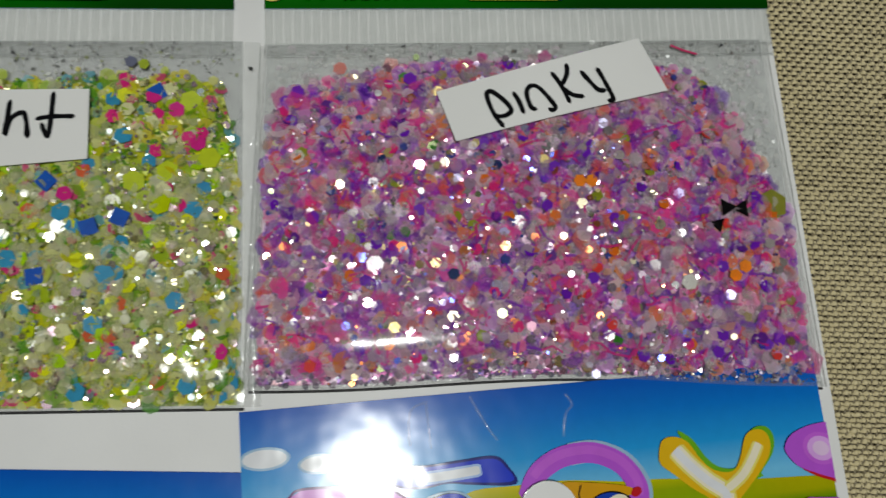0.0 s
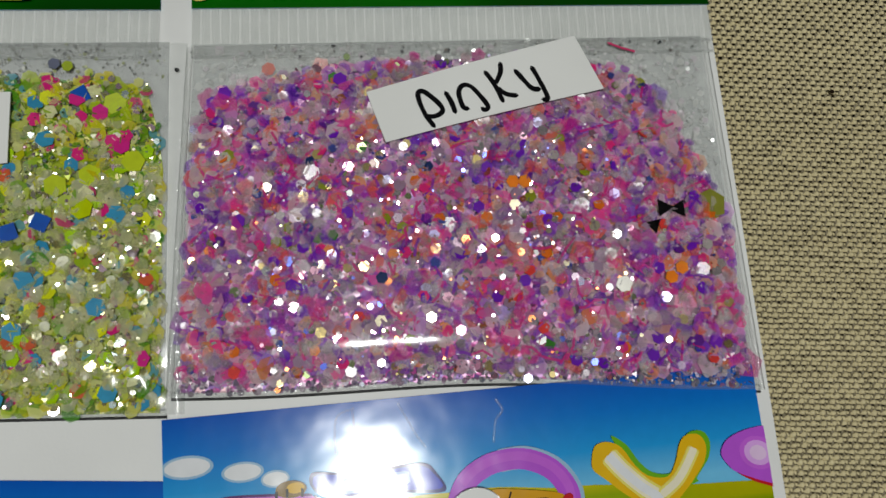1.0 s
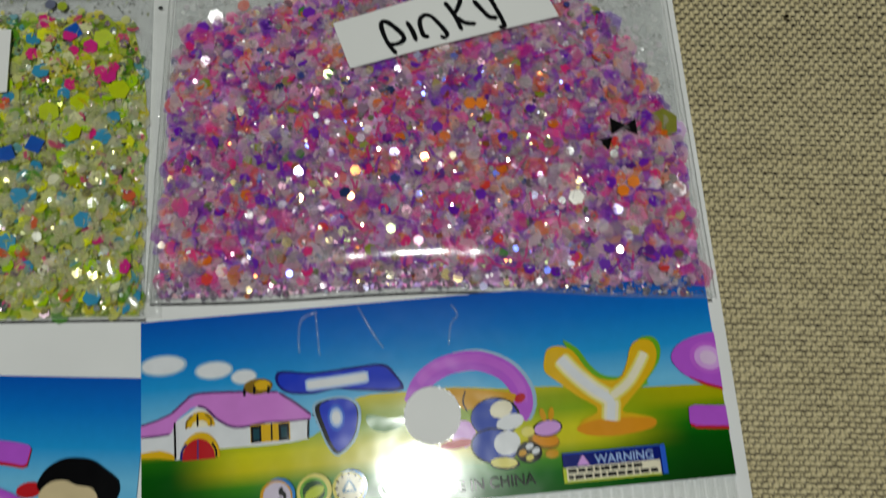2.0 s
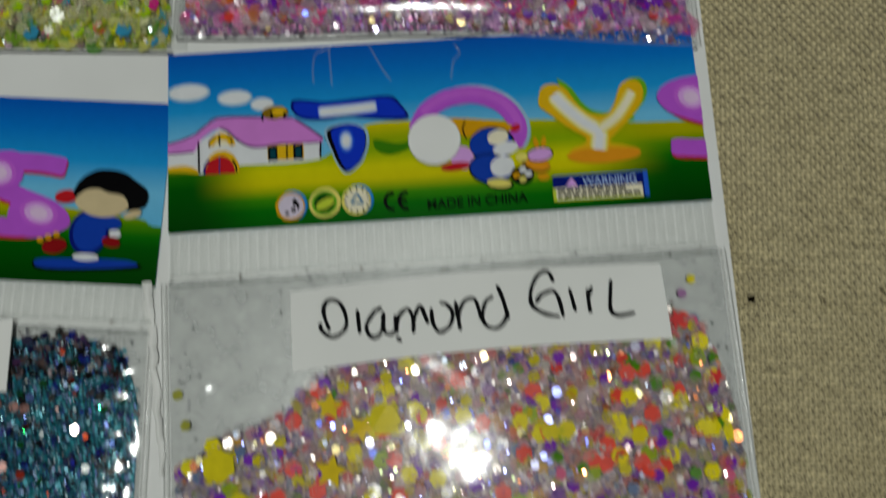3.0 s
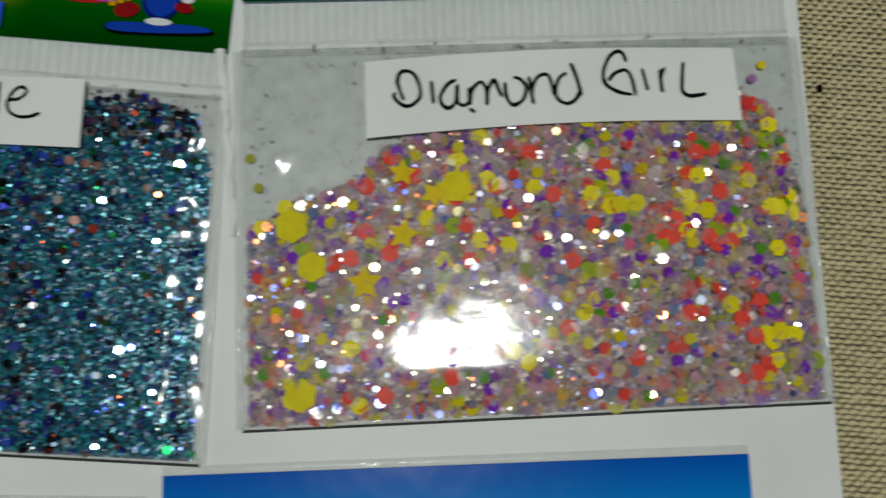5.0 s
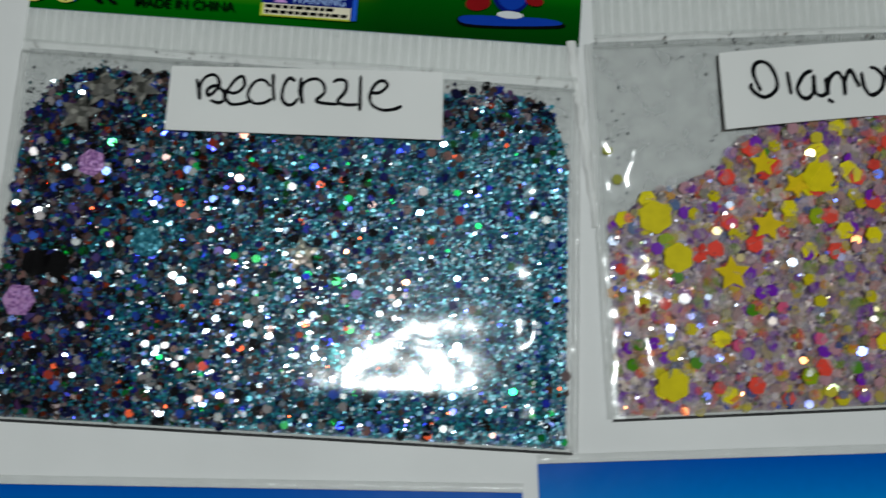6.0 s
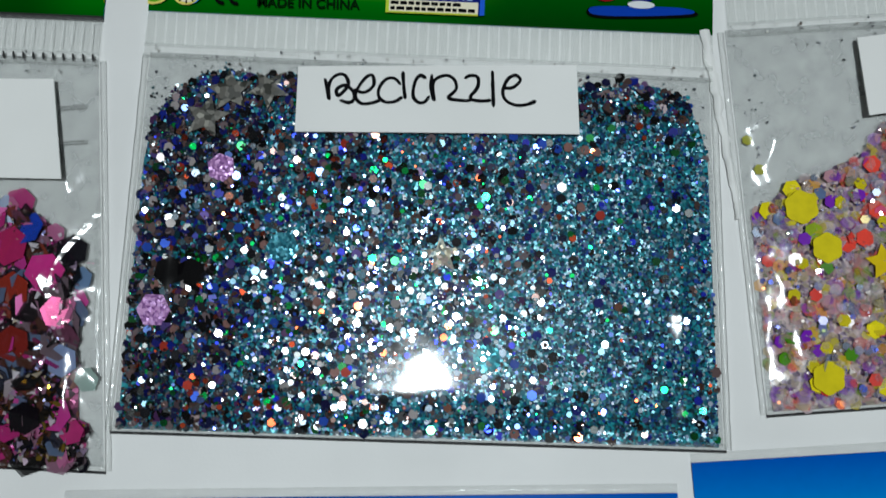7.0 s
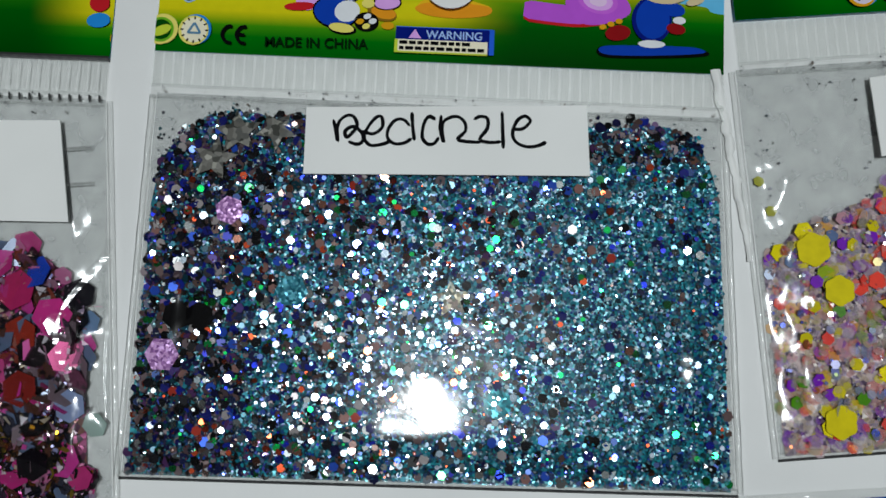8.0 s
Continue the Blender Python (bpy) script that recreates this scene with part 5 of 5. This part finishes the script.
own(loose("glitter_shard", rng, LL, LL_HEAP, 1.9, [(0.5, 4, 0.3, 0.8, 0), (0.5, 3, 0.6, 1.6, 0)], 500, flakes_of("shard_plum", ["f4d8ec", "1a1018", "e050b0", "f0e8f0", "5a2038", "080608", "b8a0c0", "d8c8b0"], 0.4, 0.22, 0.7, 0.6), base, 0.35, 0.15, s_of=near, sink=0.4))


def clearer(m):
    m.node_tree.nodes["Principled BSDF"].inputs["Alpha"].default_value = 0.72
    return m


plates = [hex_mesh("plate_flake", 6, 4.6, clearer(one_flake("plate_" + c, c, 0.3, 0.16))) for c in ("a83080", "7a4860", "0a080c", "4a2218", "8a7480", "1a1018", "8a2a5c", "5a403c")]
made = 0
while made < 34:
    x, y = -81.8 - 13.0 * rng.random(), -46.0 + 21.0 * rng.random()
    a, b = place_in(LL, x, y)
    if b > level(LL_HEAP, a) - 0.03:
        continue
    ob = lay(own, base, rng, plates[made % len(plates)], x, y, swell(a, b, 1.9) - 0.45 - 0.3 * rng.random(), 12)
    ob.scale = (0.6 + 0.6 * rng.random(), 0.4 + 0.5 * rng.random(), 1)
    made += 1


def film_crease(line, width, slope, z, seed, fall=0.0):
    """A low fold in the film with one broad uneven side."""
    bm = bmesh.new()
    rows = []
    pts = [Vector(p) for p in smooth(line, 8, False)]
    for k, p in enumerate(pts):
        u = k / (len(pts) - 1)
        w = width * (0.35 + 0.65 * math.sin(math.pi * u)) * (1 + 0.5 * noise.noise((k * 0.6, seed, 0.0)))
        h = w * slope
        rows.append([bm.verts.new(((p.x + d * w) * MM, p.y * MM, (z - fall * (p.y - pts[0].y) + e * h + 0.022 * noise.noise((k * 0.7, d * 3, seed))) * MM)) for d, e in ((-0.35, 0.0), (-0.1, 0.75), (0.0, 0.95), (0.3, 0.68), (0.6, 0.36), (1.0, 0.0))])
    for a, b in zip(rows, rows[1:]):
        for k in range(5):
            bm.faces.new((a[k], a[k + 1], b[k + 1], b[k])).smooth = True
    bmesh.ops.recalc_face_normals(bm, faces=bm.faces)
    ob = own(part("film_crease", bm, FILM, base, "sharp crease in clear film"))
    ob.visible_shadow = False


film_crease([(-78.6, -22.6), (-79.1, -24.5), (-81.0, -26.8), (-83.1, -29.2), (-84.2, -31.6)], 1.1, 0.27, 0.95, 4, 0.14)
film_crease([(-84.2, -31.6), (-84.9, -34.5), (-84.0, -37.5), (-82.8, -40.5)], 0.8, 0.28, 2.15, 7)
film_crease([(-79.0, -24.0), (-79.3, -28.0), (-79.1, -33.0), (-79.4, -38.0), (-79.2, -44.0)], 0.4, 0.3, 0.95, 9)
for x, y, d, c in ((-87.23, -26.11, 4.2, "2a50d0"), (-85.17, -31.6, 4.8, "e03a98"), (-80.56, -44.74, 3.2, "b8d0c8"), (-87.23, -35.52, 4.4, "1a1418"), (-83.21, -42.29, 4.0, "98a8d0"), (-88.99, -33.56, 4.6, "a83828"), (-82.13, -29.15, 4.0, "14121a"), (-89.48, -28.17, 5.0, "c83070"), (-83.6, -36.5, 4.0, "b04a78"), (-81.15, -32.58, 3.0, "7a98c0"), (-88.99, -39.93, 4.4, "8a2a24"), (-87.52, -48.76, 4.0, "18141a"), (-82.13, -50.72, 3.0, "c83a80")):
    lay(own, base, rng, hex_mesh("hex_flake", 6, d, clearer(one_flake("chunk_" + c, c, 0.25, 0.26))), x, y, 1.9, 7)
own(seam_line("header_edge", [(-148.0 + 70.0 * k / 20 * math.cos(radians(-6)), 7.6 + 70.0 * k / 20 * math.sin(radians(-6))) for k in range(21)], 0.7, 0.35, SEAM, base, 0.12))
for x, y, a, c, ink in ((-79.6, 5.3, 1.5, 0.95, "cyan"), (-79.4, 7.6, 1.3, 1.2, "red")):
    b = bmesh.new()
    flat(b, clip(oval(x, y, a, c), 0, -78.2, -1), 0.60)
    own(part("patch", b, INKS[ink], base))
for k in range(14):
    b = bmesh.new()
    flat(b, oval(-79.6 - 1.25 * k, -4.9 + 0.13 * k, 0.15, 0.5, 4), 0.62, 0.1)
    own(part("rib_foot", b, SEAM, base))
for y in (-11.4, -15.9):
    own(seam_line("grip_ridge", [(-92.5 + k * 2.0, y + 0.35 * math.sin(k * 0.3)) for k in range(7)], 0.5, 0.7, EDGE, base, 0.4))

# ---- bags of the next row, of which the headers show ----
for at, turn, shift, label in (((-9.6, -58.6 - CARD_H), 0.0, -2.0, "clear grip bag with printed header below the coral glitter bag"), ((-84.6, -58.5 - CARD_H), -2.7, 0.0, "clear grip bag with printed header below the teal glitter bag"), ((-166.0, -54.5 - CARD_H), -3.0, 0.0, "clear grip bag with printed header below the chunky glitter bag")):
    base = new("glitter_bag")
    base.location = (at[0] * MM, at[1] * MM, 0)
    tagged(base, label, "glitter bag", "glitter bags on the page")
    card = header_card(base, at, turn, shift, 72.0 if at[0] < -20 else 70.4)
    card.matrix_parent_inverse = Matrix.Translation(-base.location)
    t = radians(turn)
    d, n = Vector((math.cos(t), math.sin(t))), Vector((-math.sin(t), math.cos(t)))
    a = Vector(at) + n * (CARD_H + 0.5)
    w = 72.0 if at[0] < -20 else 70.4
    e = seam_line("top_weld", [tuple(a + d * (w * k / 20)) for k in range(21)], 1.1, 0.1, EDGE, base, 0.3)
    e.matrix_parent_inverse = Matrix.Translation(-base.location)
    f = zip_strip(base, Vector(at), Vector(at) + d * w, 5.2, 0.2, random.Random(5))
    f.matrix_parent_inverse = Matrix.Translation(-base.location)


# ---- paper labels with handwriting ----
def paper_label(label, pouch, high, corners, arch, writing, pen):
    """A cut strip of paper that lies on a pouch's film. corners: bl, br, tr, tl (mm); arch: how far its long edges bow."""
    def on(x, y):
        a, b = place_in(pouch, x, y)
        return swell(a, min(max(b, 0), 1), high) + 0.42

    nx, ny = 40, 10
    bm = bmesh.new()
    rows = []
    for j in range(ny + 1):
        row = []
        for i in range(nx + 1):
            x, y = blend(corners, i / nx, j / ny)
            y += arch * math.sin(math.pi * i / nx)
            row.append(bm.verts.new((x * MM, y * MM, on(x, y) * MM)))
        rows.append(row)
    for j in range(ny):
        for i in range(nx):
            f = bm.faces.new((rows[j][i], rows[j][i + 1], rows[j + 1][i + 1], rows[j + 1][i]))
            f.smooth = True
    edge = [e for e in bm.edges if e.is_boundary]
    for e in edge:
        e.smooth = False
    r = bmesh.ops.extrude_edge_only(bm, edges=edge)
    bmesh.ops.translate(bm, vec=(0, 0, -0.2 * MM), verts=[v for v in r["geom"] if isinstance(v, bmesh.types.BMVert)])
    ob = tagged(part("paper_label", bm, LABEL), label, "paper label", "handwritten labels on the bags")
    for points in writing:
        line = stroke("handwriting", points, pen, 0.0, ob, INK)
        for v in line.data.vertices:
            v.co.z += (on(v.co.x / MM, v.co.y / MM) + 0.03) * MM
    return ob


paper_label("white paper label handwritten pinky", PK, 1.9, [(27.96, 54.97), (56.04, 60.29), (53.18, 67.78), (26.09, 61.67)], 0.15, [
    [(34.07, 56.55), (33.09, 58.22), (32.49, 60.09), (32.49, 61.17), (33.28, 61.17), (34.86, 59.59), (35.25, 58.52), (34.26, 57.92), (33.09, 58.02)],
    [(35.84, 60.98), (36.44, 59.69), (36.83, 58.22)],
    [(38.50, 58.61), (37.82, 59.01), (37.51, 60.88), (38.11, 61.77), (39.09, 61.57), (40.18, 60.19), (40.97, 58.81), (40.57, 58.32), (40.18, 58.61)],
    [(41.07, 63.44), (42.05, 61.77), (42.94, 59.30)],
    [(43.14, 64.52), (43.04, 63.25), (42.24, 61.77)],
    [(42.44, 61.17), (43.43, 60.29), (44.81, 60.00)],
    [(44.91, 63.44), (45.79, 62.16), (46.78, 60.88), (47.77, 60.68)],
    [(47.07, 63.74), (47.67, 62.36), (48.65, 59.50), (47.96, 59.30)]], 0.62)
paper_label("white paper label handwritten Diamond Girl", DG, 1.9, [(15.5, -18.5), (62.85, -17.4), (62.45, -7.8), (15.45, -8.5)], 0.7, [
    [(20.25, -13.64), (19.76, -12.26), (19.56, -11.08), (19.96, -10.09), (20.84, -9.89), (21.73, -10.48), (22.32, -11.96), (22.32, -13.34), (21.53, -14.23), (20.54, -14.53), (19.56, -13.93), (19.06, -13.15), (19.26, -12.75)],
    [(23.79, -11.37), (23.89, -12.66), (23.99, -14.23)],
    [(26.85, -11.28), (25.86, -11.77), (24.88, -13.34), (25.08, -14.43), (25.86, -14.92), (26.75, -14.13), (27.05, -11.96), (27.05, -14.13), (27.84, -14.63), (28.33, -14.23)],
    [(28.53, -12.35), (28.53, -14.53), (28.82, -12.75), (29.51, -11.86), (30.20, -11.67), (30.69, -12.75), (30.69, -14.53), (30.89, -12.75), (31.68, -11.37), (32.27, -12.75), (32.56, -13.54)],
    [(33.06, -11.77), (33.16, -13.54), (33.75, -14.63), (34.44, -14.63), (35.32, -13.93), (35.71, -12.45), (35.03, -11.37), (34.23, -11.08)],
    [(36.12, -11.08), (36.31, -12.85), (36.51, -14.53), (36.41, -12.85), (37.09, -11.28), (37.99, -10.78), (38.67, -11.08), (39.06, -12.56), (39.16, -13.44)],
    [(40.84, -10.68), (39.86, -11.47), (39.37, -13.24), (39.86, -14.33), (40.94, -14.72), (42.02, -14.03), (42.62, -12.66)],
    [(41.53, -9.41), (42.12, -11.18), (42.62, -13.64)],
    [(48.62, -9.31), (48.23, -8.22), (47.54, -7.93), (46.46, -8.71), (45.66, -10.48), (45.66, -11.96), (46.46, -12.85), (47.64, -13.44), (49.01, -13.73)],
    [(46.26, -11.77), (47.05, -10.87), (48.43, -10.48), (49.12, -11.47), (49.51, -13.83)],
    [(50.59, -10.38), (50.89, -12.06), (51.09, -13.15)],
    [(52.86, -10.58), (52.86, -12.06), (52.96, -13.54), (52.86, -11.67), (53.45, -10.29)],
    [(55.92, -9.60), (55.61, -11.77), (55.52, -13.34), (56.21, -14.03), (57.40, -14.03), (58.47, -13.83)],
    [(28.53, -15.11), (29.11, -15.51)]], 0.52)
paper_label("white paper label handwritten Bedazzle", BZ, 1.8, [(-54.46, -16.20), (-19.77, -18.66), (-19.37, -9.79), (-53.77, -7.82)], 0.0, [
    [(-50.52, -9.70), (-50.31, -10.88), (-50.12, -12.35), (-50.12, -10.79), (-49.63, -9.70), (-48.75, -9.21), (-48.05, -9.40), (-47.66, -10.29), (-47.95, -11.08), (-48.94, -11.96), (-49.14, -11.18), (-48.15, -10.68), (-47.17, -11.47), (-47.06, -12.56), (-47.76, -12.95), (-48.75, -12.56)],
    [(-46.96, -11.28), (-45.79, -11.76), (-44.60, -10.98), (-44.60, -9.70), (-45.29, -9.70), (-46.28, -10.79), (-46.86, -12.16), (-46.18, -13.15), (-44.80, -13.15), (-43.82, -12.85)],
    [(-41.25, -10.98), (-41.94, -10.19), (-42.93, -10.19), (-43.82, -11.18), (-44.01, -12.35), (-43.22, -13.15), (-42.03, -13.15), (-41.15, -12.66)],
    [(-40.86, -9.40), (-40.86, -11.18), (-40.76, -12.85)],
    [(-38.10, -10.38), (-38.79, -9.99), (-39.48, -10.88), (-39.77, -12.56), (-39.18, -13.44), (-38.39, -13.44), (-37.80, -12.75)],
    [(-37.31, -9.99), (-37.51, -11.76), (-37.21, -13.34), (-37.31, -11.37), (-36.71, -10.48), (-35.44, -10.19), (-34.55, -10.88), (-34.45, -12.06), (-35.44, -13.05), (-34.45, -13.44), (-32.78, -13.64)],
    [(-33.27, -10.68), (-32.58, -10.38), (-31.69, -10.68), (-31.79, -11.96), (-32.78, -13.24), (-31.69, -13.73), (-30.31, -13.73)],
    [(-29.82, -9.99), (-29.92, -12.25), (-30.01, -14.53)],
    [(-28.53, -12.25), (-27.46, -12.25), (-26.47, -11.37), (-27.05, -10.68), (-28.04, -11.18), (-28.73, -12.66), (-28.44, -13.83), (-27.26, -14.53), (-25.88, -14.53), (-24.79, -14.14)]], 0.44)
paper_label("white paper label with handwriting on the lime bag", YL, 1.9, [(-47.06, 54.38), (-16.12, 55.46), (-15.92, 64.33), (-47.06, 65.61)], 0.0, [
    [(-24.99, 63.25), (-25.28, 60.78), (-25.48, 59.01), (-24.89, 60.88), (-23.61, 61.67), (-23.12, 60.68), (-22.92, 58.52)],
    [(-20.06, 64.03), (-20.26, 61.17), (-20.65, 58.42), (-21.35, 60.10)],
    [(-21.93, 60.78), (-20.16, 60.98), (-17.69, 60.88)]], 0.62)
paper_label("blank end of a white paper label", LL, 1.9, [(-122.75, -17.28), (-83.13, -20.34), (-84.22, -7.53), (-123.74, -4.97)], 0.0, [], 0.4)

# ---- lint on the cloth ----
for x, y, d, c in ((74.1, -13.0, 1.0, "1a140c"), (83.2, -13.6, 0.5, "4a3c20"), (91.0, -13.0, 0.45, "3a2e1a"), (87.3, 58.6, 0.6, "2a2016")):
    bm = bmesh.new()
    bmesh.ops.create_icosphere(bm, subdivisions=2, radius=d * MM * 0.5)
    for v in bm.verts:
        v.co *= 1 + 0.5 * noise.noise(v.co * 2500)
        v.co.z *= 0.6
    ob = tagged(part("lint_speck", bm, one_flake("lint_" + c, c, 0, 0.8)), "tiny dark speck of lint on the cloth", "lint", "specks on the cloth")
    ob.location = (x * MM, y * MM, -0.2 * MM)
